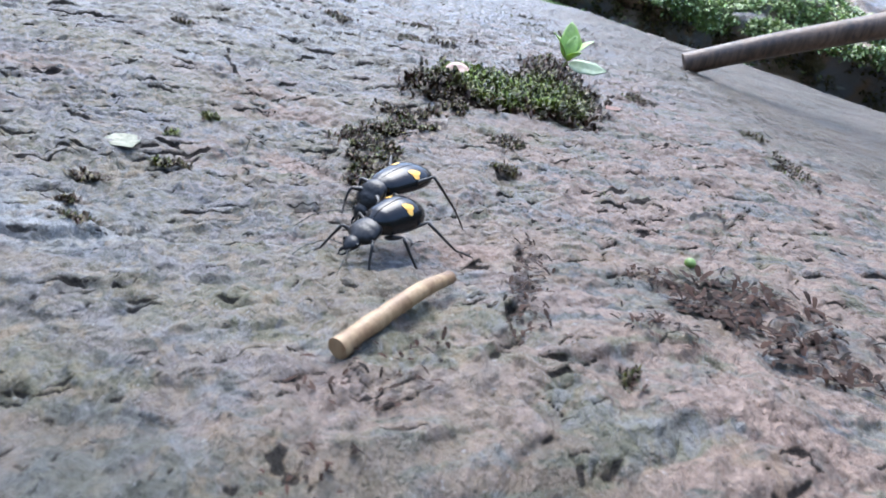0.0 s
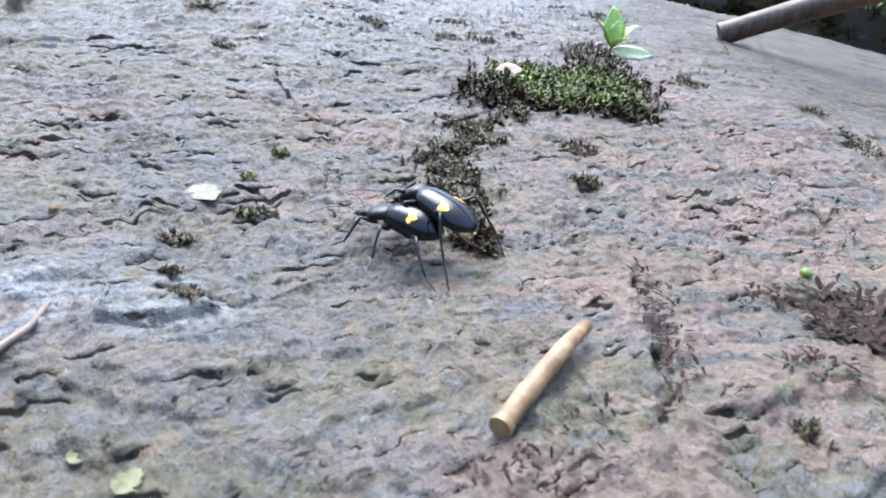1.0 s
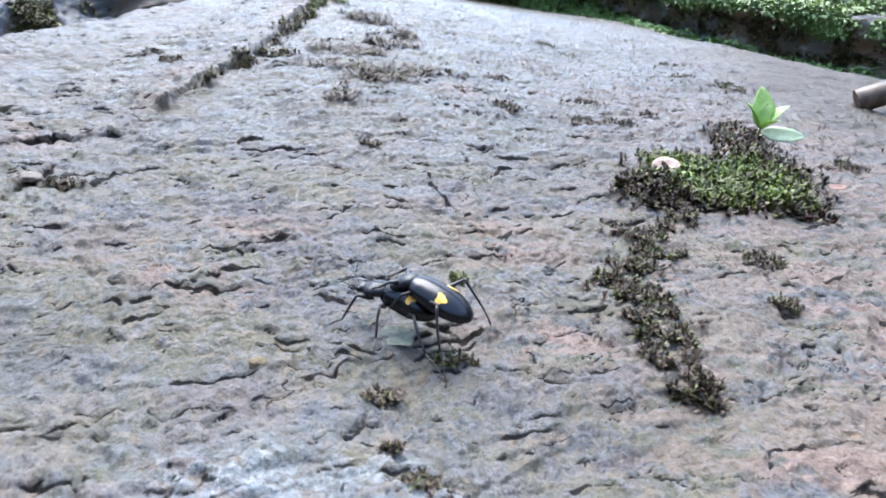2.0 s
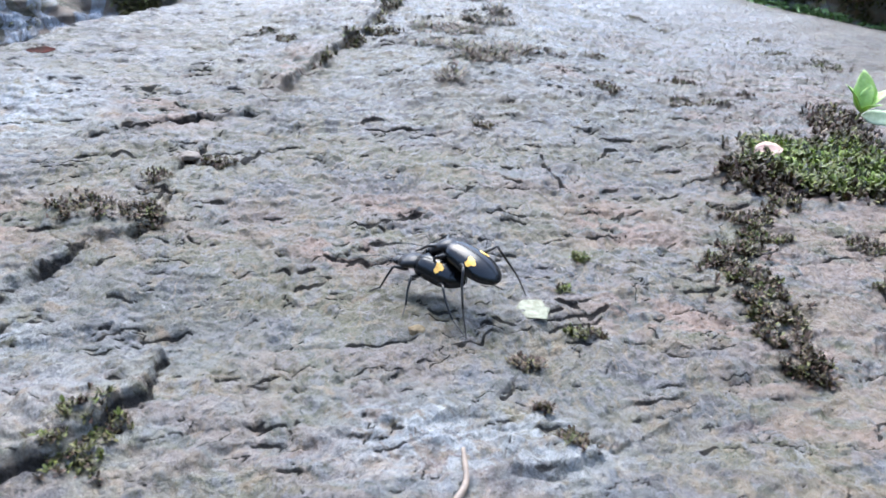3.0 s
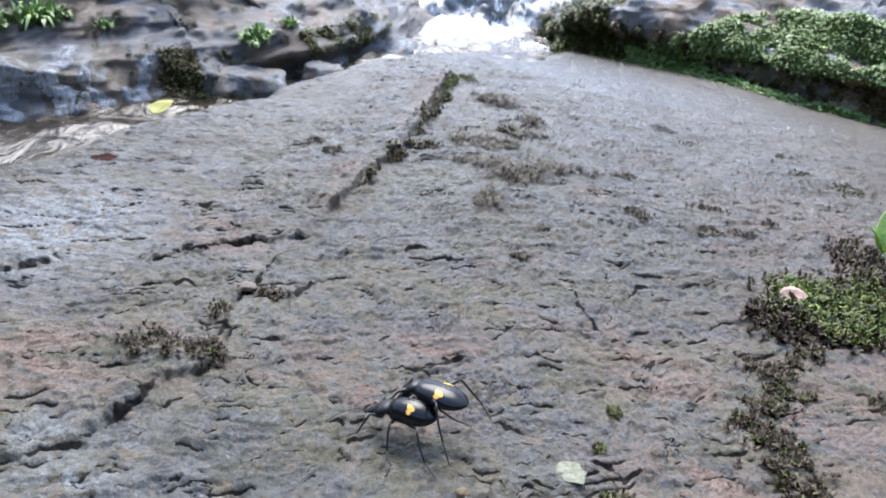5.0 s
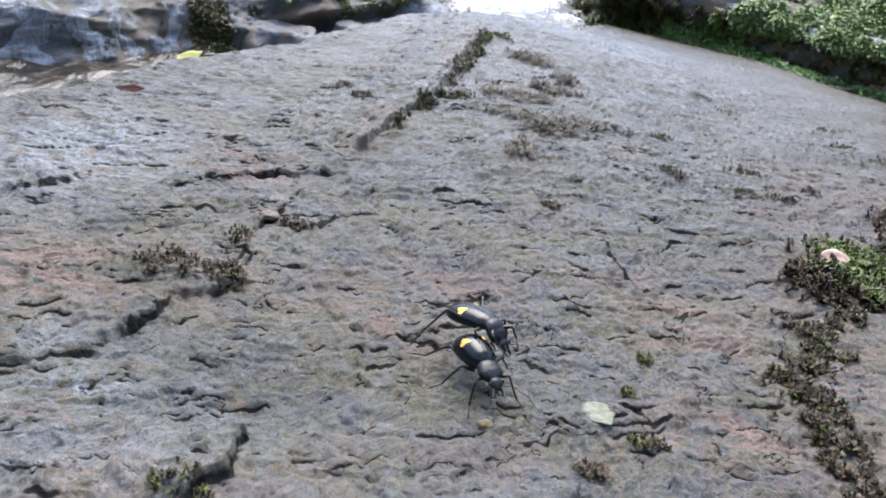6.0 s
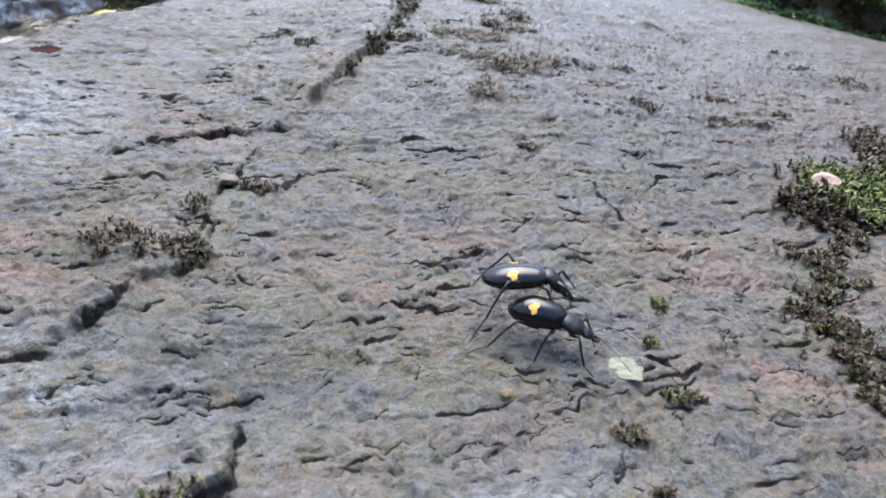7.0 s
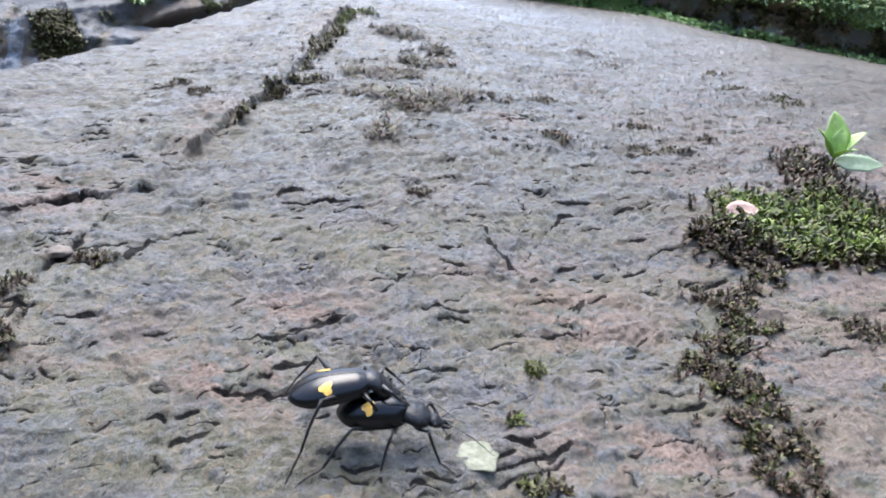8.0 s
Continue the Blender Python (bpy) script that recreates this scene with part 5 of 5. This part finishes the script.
p, n, i, j = pick_on(RIGHT, 0.36, 0.95, 0.30, 0.60, 34000, 7, -0.30)
keep = (i < 0.585 - 0.24 * ramp(0.50, 0.40, j)) & (i > 0.30 + 0.06 * ramp(0.45, 0.60, j))
carpet("bank_moss", "thick bright green moss hanging over an earth bank", "bank_moss", p[keep], n[keep], 0.0043, 8, per=4)
p, n, i, j = pick_on(RIGHT, 0.31, 0.75, 0.05, 0.27, 10000, 9, -0.35)
keep = i < 0.15 + 0.12 * ramp(0.52, 0.42, j)
p, n = p[keep], n[keep]
carpet("creeping_plants", "fringe of tiny bright green plants at the bank's foot", "bank_leaf", p, n, 0.0048, 10, per=4)
p, n, i, j = pick_on(RIGHT, 0.02, 0.30, 0.10, 0.62, 9000, 17, -0.25)
keep = i < 0.62 - 0.34 * ramp(0.235, 0.29, j)
carpet("boulder_moss", "dark green moss covering a shaded boulder", "moss", p[keep], n[keep], 0.0048, 18, green=0.5 + 0.3 * ramp(0.26, 0.10, i[keep]), per=4)
p, n, i, j = pick_on(RIGHT, 0.30, 0.95, 0.18, 0.40, 5000, 19, 0.05)
carpet("hanging_moss", "sparse dark moss in the shade of the bank", "moss", p, n, 0.005, 20, green=0.3 + 0 * i, per=3)
p, n, i, j = pick_on(LEFT, 0.05, 0.95, 0.14, 0.62, 7000, 12, 0.38)
carpet("left_bank_moss", "patchy olive moss on wet rock", "moss", p, n, 0.0028, 13, green=0.35 + 0 * i, per=4)


p, n, i, j = pick_on(LEFT, 0.386, 0.422, 0.11, 0.31, 1500, 23)
carpet("moss_curtain", "dark olive wet moss hanging down the rock bank", "moss", p, n, 0.0030, 24, green=0.30 + 0 * i, per=3)
p, n, i, j = pick_on(LEFT, 0.56, 0.74, 0.215, 0.30, 1500, 25, -0.1)
carpet("ledge_moss", "olive moss along the lip of an undercut rock", "moss", p, n, 0.0034, 26, green=0.55 + 0 * i, per=3)


def stream_boulder(at, size, seed, label):
    """A flat-topped wet boulder lying in the stream."""
    bm = bmesh.new()
    bmesh.ops.create_icosphere(bm, subdivisions=5, radius=1.0)
    for v in bm.verts:
        c = v.co
        n = 0.22 * noise.noise(c * 1.3 + Vector((seed, 1, 0))) + 0.10 * noise.noise(c * 3.1 + Vector((0, seed, 2))) + 0.035 * noise.noise(c * 9.0)
        flat = min(c.z, 0.55 + 0.1 * noise.noise(c * 2.2))
        v.co = Vector((c.x * size[0], c.y * size[1], flat * size[2])) * (1 + n)
    me = bpy.data.meshes.new("boulder")
    bm.to_mesh(me)
    bm.free()
    me.polygons.foreach_set("use_smooth", [True] * len(me.polygons))
    wet = me.attributes.new("wet", "FLOAT", "POINT")
    wet.data.foreach_set("value", np.full(len(me.vertices), 0.7, np.float32))
    me.materials.append(M["bank"])
    thing("boulder", me, label, "boulder", at=Matrix.Translation(at))


stream_boulder((-0.314, 0.612, -0.066), (0.036, 0.026, 0.026), 4, "wet tan and grey boulder lying at the stream's edge")
stream_boulder((-0.268, 0.675, -0.062), (0.020, 0.018, 0.020), 9, "small dark mossy boulder lying at the stream's edge")


def grass_tuft(x, y, z, blades, size, seed, label):
    rng = np.random.default_rng(seed)
    base = np.stack([x + rng.normal(0, size * 0.25, blades), y + rng.normal(0, size * 0.25, blades), np.full(blades, z)], -1)
    v, f = blade_set(base, rng.random(blades) * 2 * np.pi, np.radians(rng.uniform(25, 85, blades)), size * rng.uniform(0.5, 1.2, blades), size * rng.uniform(0.10, 0.26, blades), rng.uniform(0.1, 0.7, blades))
    thing("fern_tuft", mesh("fern_tuft", v, f, "bank_leaf"), label, "plant", group="ferns on the far bank")


def bank_spot(P, s, w):
    h, k = P.shape[:2]
    return P[int(w * (h - 1)), int(s * (k - 1))]


for k, (s, w, size) in enumerate(((0.250, 0.46, 0.024), (0.266, 0.48, 0.022), (0.292, 0.49, 0.024), (0.305, 0.50, 0.022), (0.352, 0.44, 0.010), (0.500, 0.29, 0.017), (0.508, 0.31, 0.013), (0.556, 0.33, 0.012), (0.235, 0.48, 0.026))):
    q = bank_spot(LEFT, s, w)
    grass_tuft(q[0], q[1], q[2] - 0.003, 90, size, 300 + k, "green fern tuft growing on the rock bank")
thing("yellow_leaf", leaf_mesh("yellow_leaf", "yellow_leaf", 0.032, 0.015, 0.5, 0.1, 0.04, 12), "bright yellow fallen leaf stranded at the stream's edge", "leaf", at=pose(-0.352, 0.528, -0.069, 36, -12, -25))


# ---- the two beetles ----
MM = 0.001


def elytron_point(s, phi, side, L, W, D):
    """A point of a wing case: s from shoulder to tip, phi from the seam out to the margin."""
    w = W * (0.56 + 0.44 * np.sin(np.pi * np.clip(0.10 + 0.64 * s, 0, 1))) * np.clip(1 - ((s - 0.50) / 0.505).clip(0) ** 3.2, 0, 1) ** 0.55 * np.clip((s + 0.02) / 0.16, 0, 1) ** 0.28
    h = D * (0.70 + 0.42 * np.sin(np.pi * np.clip(s * 0.9 + 0.05, 0, 1))) * np.clip(1 - ((s - 0.45) / 0.56).clip(0) ** 2.8, 0.02, 1) ** 0.6 * np.clip((s + 0.05) / 0.2, 0, 1) ** 0.25
    return np.stack([L * (0.5 - s), side * w * np.sin(phi) ** 0.9, h * np.cos(phi).clip(-1, 1) + 0 * s], -1)


def elytron(side, L, W, D):
    n, m = 36, 20
    S, P = np.meshgrid(np.linspace(0.001, 0.999, n), np.linspace(0.02, 1.72, m), indexing="ij")
    v = elytron_point(S, P, side, L, W, D)
    groove = 0.012 * MM * (0.5 + 0.5 * np.cos(P * 2 * np.pi * 8 / 1.5)) * (S > 0.06) * (S < 0.95)
    v[..., 2] -= groove * np.cos(P).clip(0)
    v[..., 1] -= side * groove * np.sin(P)
    idx = np.arange(n * m).reshape(n, m)
    f = np.stack([idx[:-1, :-1], idx[:-1, 1:], idx[1:, 1:], idx[1:, :-1]], -1).reshape(-1, 4)
    return v.reshape(-1, 3), f if side > 0 else f[:, ::-1]


def elytron_spot(side, L, W, D):
    """The orange mark: a lobed patch that lies on the wing case."""
    n, m = 7, 28
    R, A = np.meshgrid(np.linspace(0, 1, n), np.linspace(0, 2 * np.pi, m, endpoint=False), indexing="ij")
    lobe = 1 + 0.22 * np.cos(3 * A + 0.6) + 0.10 * np.cos(5 * A)
    S, P = 0.53 + 0.074 * R * lobe * np.cos(A), 0.66 + 0.33 * R * lobe * np.sin(A)
    v = elytron_point(S, P, side, L, W * 1.012, D * 1.012) + np.array([0, 0, 0.025 * MM]) * np.cos(P)[..., None]
    v[..., 1] += side * 0.025 * MM * np.sin(P)
    idx = np.arange(n * m).reshape(n, m)
    f = np.stack([idx[:-1], np.roll(idx, -1, 1)[:-1], np.roll(idx, -1, 1)[1:], idx[1:]], -1).reshape(-1, 4)
    return v.reshape(-1, 3), f if side < 0 else f[:, ::-1]


def body_of_rings(stations, sides=20):
    """A closed body through rings of (x, z, half width, half height)."""
    st = np.array(stations) * MM
    xs = np.linspace(st[0, 0], st[-1, 0], 22)
    order = np.argsort(st[:, 0])
    k = [np.interp(xs, st[order, 0], st[order, c]) for c in (1, 2, 3)]
    for a in k:
        a[1:-1] = 0.25 * a[:-2] + 0.5 * a[1:-1] + 0.25 * a[2:]
    ang = np.linspace(0, 2 * np.pi, sides, endpoint=False)
    v = np.stack([np.repeat(xs, sides), (k[1][:, None] * np.cos(ang)).ravel(), (k[0][:, None] + k[2][:, None] * np.sin(ang)).ravel()], -1)
    i, j = np.meshgrid(np.arange(len(xs) - 1), np.arange(sides), indexing="ij")
    f = np.stack([i * sides + j, i * sides + (j + 1) % sides, (i + 1) * sides + (j + 1) % sides, (i + 1) * sides + j], -1).reshape(-1, 4)
    return v, f


def lens_shape(r, squash, n=10):
    a, b = np.meshgrid(np.linspace(0, 2 * np.pi, 2 * n, endpoint=False), np.linspace(0.02, np.pi - 0.02, n))
    v = np.stack([r * np.cos(a) * np.sin(b), r * squash * np.sin(a) * np.sin(b), r * np.cos(b)], -1)
    idx = np.arange(a.size).reshape(a.shape)
    f = np.stack([idx[:-1], np.roll(idx, -1, 1)[:-1], np.roll(idx, -1, 1)[1:], idx[1:]], -1).reshape(-1, 4)
    return v.reshape(-1, 3), f


def leg(ob, hip, knee, ankle, toe, thick, parts):
    """A leg in three pieces whose origin is the hip."""
    hip, knee, ankle, toe = (np.array(q, float) * MM for q in (hip, knee, ankle, toe))
    k, a, t = knee - hip, ankle - hip, toe - hip
    femur = tube(smooth_line([(0, 0, 0), 0.35 * k, 0.7 * k, k], 9), thick * MM * np.array([0.15, 0.21, 0.25, 0.26, 0.24, 0.21, 0.17, 0.14, 0.12]), 8)
    piece = part("leg", mesh("leg", *femur, "leg"), ob, at=Matrix.Translation(hip))
    mid = (k + a) / 2 + 0.06 * np.cross(a - k, [0, 0, 1.0])
    part("shin", mesh("shin", *tube(smooth_line([k, mid, a], 7), thick * MM * np.linspace(0.15, 0.11, 7), 7), "leg"), piece)
    beads = smooth_line([a, (a + t) / 2 + [0, 0, 0.12 * MM], t], 11)
    part("foot", mesh("foot", *tube(beads, thick * MM * np.array([0.09, 0.11, 0.07] * 3 + [0.08, 0.04]), 6), "tarsus"), piece, "thin jointed brownish foot")
    claws = [tube([t, t + (t - a) * 0.06 + np.array([0, s * 0.16 * MM, 0.02 * MM]), t + (t - a) * 0.09 + np.array([0, s * 0.2 * MM, -0.06 * MM])], [0.03 * MM, 0.025 * MM, 0.008 * MM], 6) for s in (1, -1)]
    part("claw", mesh("claw", *join(claws), "leg"), piece)
    parts.append((piece, hip))
    return piece


def feeler(ob, side, points):
    p = smooth_line(np.array(points, float) * MM * [1, side, 1], 34)
    r = 0.058 * MM * (1 + 0.35 * np.sin(np.linspace(0, 11 * 2 * np.pi, 34))) * np.linspace(1.15, 0.7, 34)
    part("antenna", mesh("antenna", *tube(p, r, 6), "leg"), ob, "thin jointed antenna")


def beetle(label, L, W, D, stance, seat, bow):
    """Builds a beetle that faces +x and stands on z = 0; seat is the height of its wing cases' rim in mm, bow the degrees by which neck and head hang down."""

    def bend(points):
        p = np.array(points, float)
        a = math.radians(bow) * ramp(1.5 * MM, 3.4 * MM, p[..., 0])
        x, h = p[..., 0] - 1.7 * MM, p[..., 2] - seat * MM
        p[..., 0], p[..., 2] = 1.7 * MM + x * np.cos(a) + h * np.sin(a), seat * MM - x * np.sin(a) + h * np.cos(a)
        return p

    def bent(v, f):
        return bend(v), f

    ob = new("beetle")
    tagged(ob, label, "beetle", "pair of beetles")
    z = seat
    base = pose((2.25 - L / 2) * MM, 0, z * MM)
    for side in (1, -1):
        e = part("wing_case", mesh("wing_case", *elytron(side, L * MM, W * MM, D * MM), "shell"), ob, at=base)
        part("spot", mesh("spot", *elytron_spot(side, L * MM, W * MM, D * MM), "orange"), e, "orange-yellow lobed spot")
    tail, belly = 2.25 - L, 0.9 if bow > 20 else 1.2
    part("abdomen", mesh("abdomen", *body_of_rings([(tail + 0.15, z + 0.1, 0.15, 0.1), (tail + 1.2, z - 0.02, W * 0.60, belly * 0.62), (tail + 3.5, z - 0.1, W * 0.88, belly), (tail + 6.5, z - 0.1, W * 0.82, belly * 1.05), (0.6, z - 0.1, W * 0.66, belly), (2.2, z + 0.05, 1.0, 0.9)]), "horn"), ob)
    part("pronotum", mesh("pronotum", *bent(*body_of_rings([(1.45, z + 0.30, 1.45, 0.90), (2.1, z + 0.38, 1.80, 1.00), (2.9, z + 0.40, 2.10, 1.04), (3.8, z + 0.36, 2.22, 1.00), (4.6, z + 0.22, 1.85, 0.84), (5.1, z + 0.12, 1.10, 0.70)])), "neck"), ob, "black heart-shaped neck shield")
    head = part("head", mesh("head", *bent(*body_of_rings([(4.5, z + 0.05, 0.85, 0.68), (5.1, z + 0.06, 1.0, 0.72), (5.7, z + 0.02, 1.24, 0.72), (6.2, z - 0.06, 1.08, 0.60), (6.7, z - 0.18, 0.66, 0.40), (6.95, z - 0.24, 0.35, 0.22)])), "neck"), ob)
    for side in (1, -1):
        part("eye", mesh("eye", *lens_shape(0.36 * MM, 0.75), "eye"), head, "glossy black eye", Matrix.Translation(bend([5.75 * MM, side * 1.12 * MM, (z + 0.16) * MM])))
        jaw = smooth_line([(6.6, side * 0.42, z - 0.25), (7.2, side * 0.58, z - 0.32), (7.75, side * 0.30, z - 0.42), (7.95, side * -0.05, z - 0.46)], 9) * MM
        part("jaw", mesh("jaw", *tube(bend(jaw), MM * np.linspace(0.22, 0.05, 9), 7), "horn"), head, "curved black jaw")
        palp = smooth_line([(6.7, side * 0.35, z - 0.45), (7.3, side * 0.75, z - 0.75), (7.7, side * 0.8, z - 1.2)], 8) * MM
        part("palp", mesh("palp", *tube(bend(palp), MM * np.array([0.07, 0.06, 0.08, 0.06, 0.08, 0.09, 0.10, 0.05]), 6), "leg"), head)
    parts = []
    for side in (1, -1):
        feeler(ob, side, bend(np.array(stance["feeler"]) * MM) / MM)
        for hip, knee, ankle, toe in stance["legs"]:
            flip = lambda q: (q[0], q[1] * side, q[2])
            leg(ob, flip(hip), flip(knee), flip(ankle), flip(toe), 1.5, parts)
    return ob, parts


WALKING = {
    "feeler": [(6.3, 0.55, 4.8), (7.8, 1.7, 6.1), (10.4, 3.2, 6.1), (13.4, 4.2, 4.9)],
    "legs": [((3.2, 0.9, 3.8), (4.9, 2.9, 4.8), (6.5, 4.2, 1.1), (8.2, 4.9, 0.12)),
             ((0.9, 1.3, 3.7), (0.6, 4.0, 4.9), (-0.4, 6.4, 1.1), (-1.1, 8.2, 0.12)),
             ((-1.4, 1.2, 3.6), (-4.4, 3.8, 5.3), (-7.6, 6.6, 1.5), (-10.4, 8.0, 0.12))],
}
CLASPING = {
    "feeler": [(6.3, 0.55, 4.1), (7.8, 2.0, 5.2), (10.0, 3.8, 6.2), (12.8, 5.2, 6.0)],
    "legs": [((3.2, 0.9, 3.2), (4.4, 2.6, 3.3), (5.6, 2.5, 1.6), (6.6, 1.9, 0.3)),
             ((0.9, 1.3, 3.0), (1.6, 3.7, 3.4), (2.4, 3.2, 0.9), (2.8, 2.6, -1.0)),
             ((-1.4, 1.2, 2.9), (-4.4, 4.4, 5.2), (-7.6, 6.8, 0.2), (-9.8, 7.6, -3.4))],
}
lower, lower_legs = beetle("long-legged black beetle with orange spots carrying another on its back", 9.0, 3.05, 2.45, WALKING, 5.0, 12)
upper, upper_legs = beetle("black beetle with orange spots clinging to another's back", 10.4, 3.1, 1.85, CLASPING, 3.4, 38)


# ---- motion of the beetles: seconds, x, y, z, heading, nose up, roll ----
LOWER = [
    (0, 0.0012, 0.0905, 0.0001, -130, -8, 0),
    (0.2, -0.0030, 0.0865, -0.0000, -145, 4, 0),
    (0.5, -0.0101, 0.0934, -0.0000, -207, -6, 0),
    (0.7, -0.0116, 0.0984, -0.0000, -208, -5, 0),
    (1, -0.0122, 0.1051, 0.0000, -210, 3, 0),
    (1.2, -0.0206, 0.1148, 0.0000, -211, 6, 0),
    (1.5, -0.0292, 0.1191, 0.0002, -201, 12, 0),
    (1.7, -0.0354, 0.1204, 0.0002, -198, 12, 0),
    (2.8, -0.0570, 0.1130, 0.0001, -199, 9, 0),
    (3, -0.0599, 0.1159, 0.0001, -201, 6, 0),
    (3.2, -0.0634, 0.1214, -0.0000, -212, -6, 0),
    (3.5, -0.0654, 0.1203, -0.0000, -182, -1, 0),
    (4, -0.0729, 0.1200, 0.0000, -182, 1, 0),
    (4.2, -0.0745, 0.1189, 0.0000, -185, 3, 0),
    (5.3, -0.0712, 0.1146, -0.0001, -193, -9, 0),
    (5.5, -0.0709, 0.1127, -0.0000, -124, 9, 0),
    (5.7, -0.0677, 0.1181, 0.0000, -93, -1, 0),
    (6, -0.0626, 0.1152, -0.0000, -52, 1, 0),
    (6.2, -0.0592, 0.1154, 0.0000, -52, -1, 0),
    (6.5, -0.0553, 0.1158, 0.0000, -0, 0, 0),
    (7, -0.0540, 0.1191, 0.0000, -13, -0, 0),
    (7.2, -0.0553, 0.1219, 0.0001, -21, -3, 0),
    (7.5, -0.0540, 0.1206, -0.0000, 31, -4, 0),
    (7.7, -0.0550, 0.1200, 0.0001, 16, 5, 0),
    (8, -0.0534, 0.1168, -0.0001, 3, 1, 0),
]
UPPER = [
    (0, 0.0006, 0.0979, 0.0040, -129, -6, 0),
    (0.2, -0.0014, 0.0919, 0.0043, -141, 15, 0),
    (0.5, -0.0091, 0.0961, 0.0048, -209, -2, 0),
    (0.7, -0.0103, 0.1024, 0.0048, -200, 5, 0),
    (1, -0.0086, 0.1069, 0.0044, -218, 12, 0),
    (1.2, -0.0182, 0.1135, 0.0040, -205, 15, 0),
    (1.5, -0.0264, 0.1185, 0.0037, -201, 18, 0),
    (1.7, -0.0321, 0.1187, 0.0039, -201, 18, 0),
    (2.8, -0.0521, 0.1145, 0.0047, -208, 17, 0),
    (3, -0.0556, 0.1163, 0.0049, -209, 15, 0),
    (3.2, -0.0617, 0.1232, 0.0048, -212, 4, 0),
    (3.5, -0.0630, 0.1230, 0.0049, -193, 6, 0),
    (4, -0.0684, 0.1222, 0.0052, -192, 5, 0),
    (4.2, -0.0693, 0.1208, 0.0046, -191, 7, 0),
    (5.3, -0.0687, 0.1194, 0.0046, -201, -5, 0),
    (5.5, -0.0714, 0.1176, 0.0046, -122, 22, 0),
    (5.7, -0.0690, 0.1219, 0.0048, -75, 4, 0),
    (6, -0.0634, 0.1216, 0.0049, -35, 10, 0),
    (6.2, -0.0609, 0.1216, 0.0042, -45, 5, 0),
    (6.5, -0.0602, 0.1190, 0.0047, 16, 8, 0),
    (7, -0.0567, 0.1247, 0.0050, 3, 8, 0),
    (7.2, -0.0563, 0.1257, 0.0051, -17, 8, 0),
    (7.5, -0.0547, 0.1214, 0.0047, 33, 4, 0),
    (7.7, -0.0584, 0.1182, 0.0053, 25, 17, 0),
    (8, -0.0578, 0.1173, 0.0051, 16, 8, 0),
]


def stand(x, y, z, heading, nose, roll):
    return LIE @ pose(x, y, z, roll, -nose, heading)


def motions():
    ground_z = {t: top(x, y) for t, x, y, *_ in LOWER}
    for ob, rows in ((lower, LOWER), (upper, UPPER)):
        walk(ob, [(t, stand(x, y, z + 0.6 * ground_z[t] + 0.0002, h, n, r)) for t, x, y, z, h, n, r in rows])
    # the lower beetle's legs step in two sets of three; their tilt makes up for the body's own
    for k, (piece, hip) in enumerate(lower_legs):
        rows = []
        for i, (t, x, y, z, h, n, r) in enumerate(LOWER):
            speed = 1.0 if t < 1.8 or 5.4 < t < 6.6 else 0.45
            swing = 11 * speed * math.sin(t * 9.0 + math.pi * ((k + k // 3) % 2))
            lift = 5 * speed * max(0.0, math.cos(t * 9.0 + math.pi * ((k + k // 3) % 2)))
            rows.append((t, Matrix.Translation(hip) @ pose(0, 0, 0, lift * (1 if k < 3 else -1), n, swing)))
        walk(piece, rows)
    for k, (piece, hip) in enumerate(upper_legs):
        rows = [(t, Matrix.Translation(hip) @ pose(0, 0, 0, 0, 0.6 * n if k % 3 == 2 else 0, 6 * math.sin(5.0 * t + k))) for t, x, y, z, h, n, r in UPPER]
        walk(piece, rows)


motions()
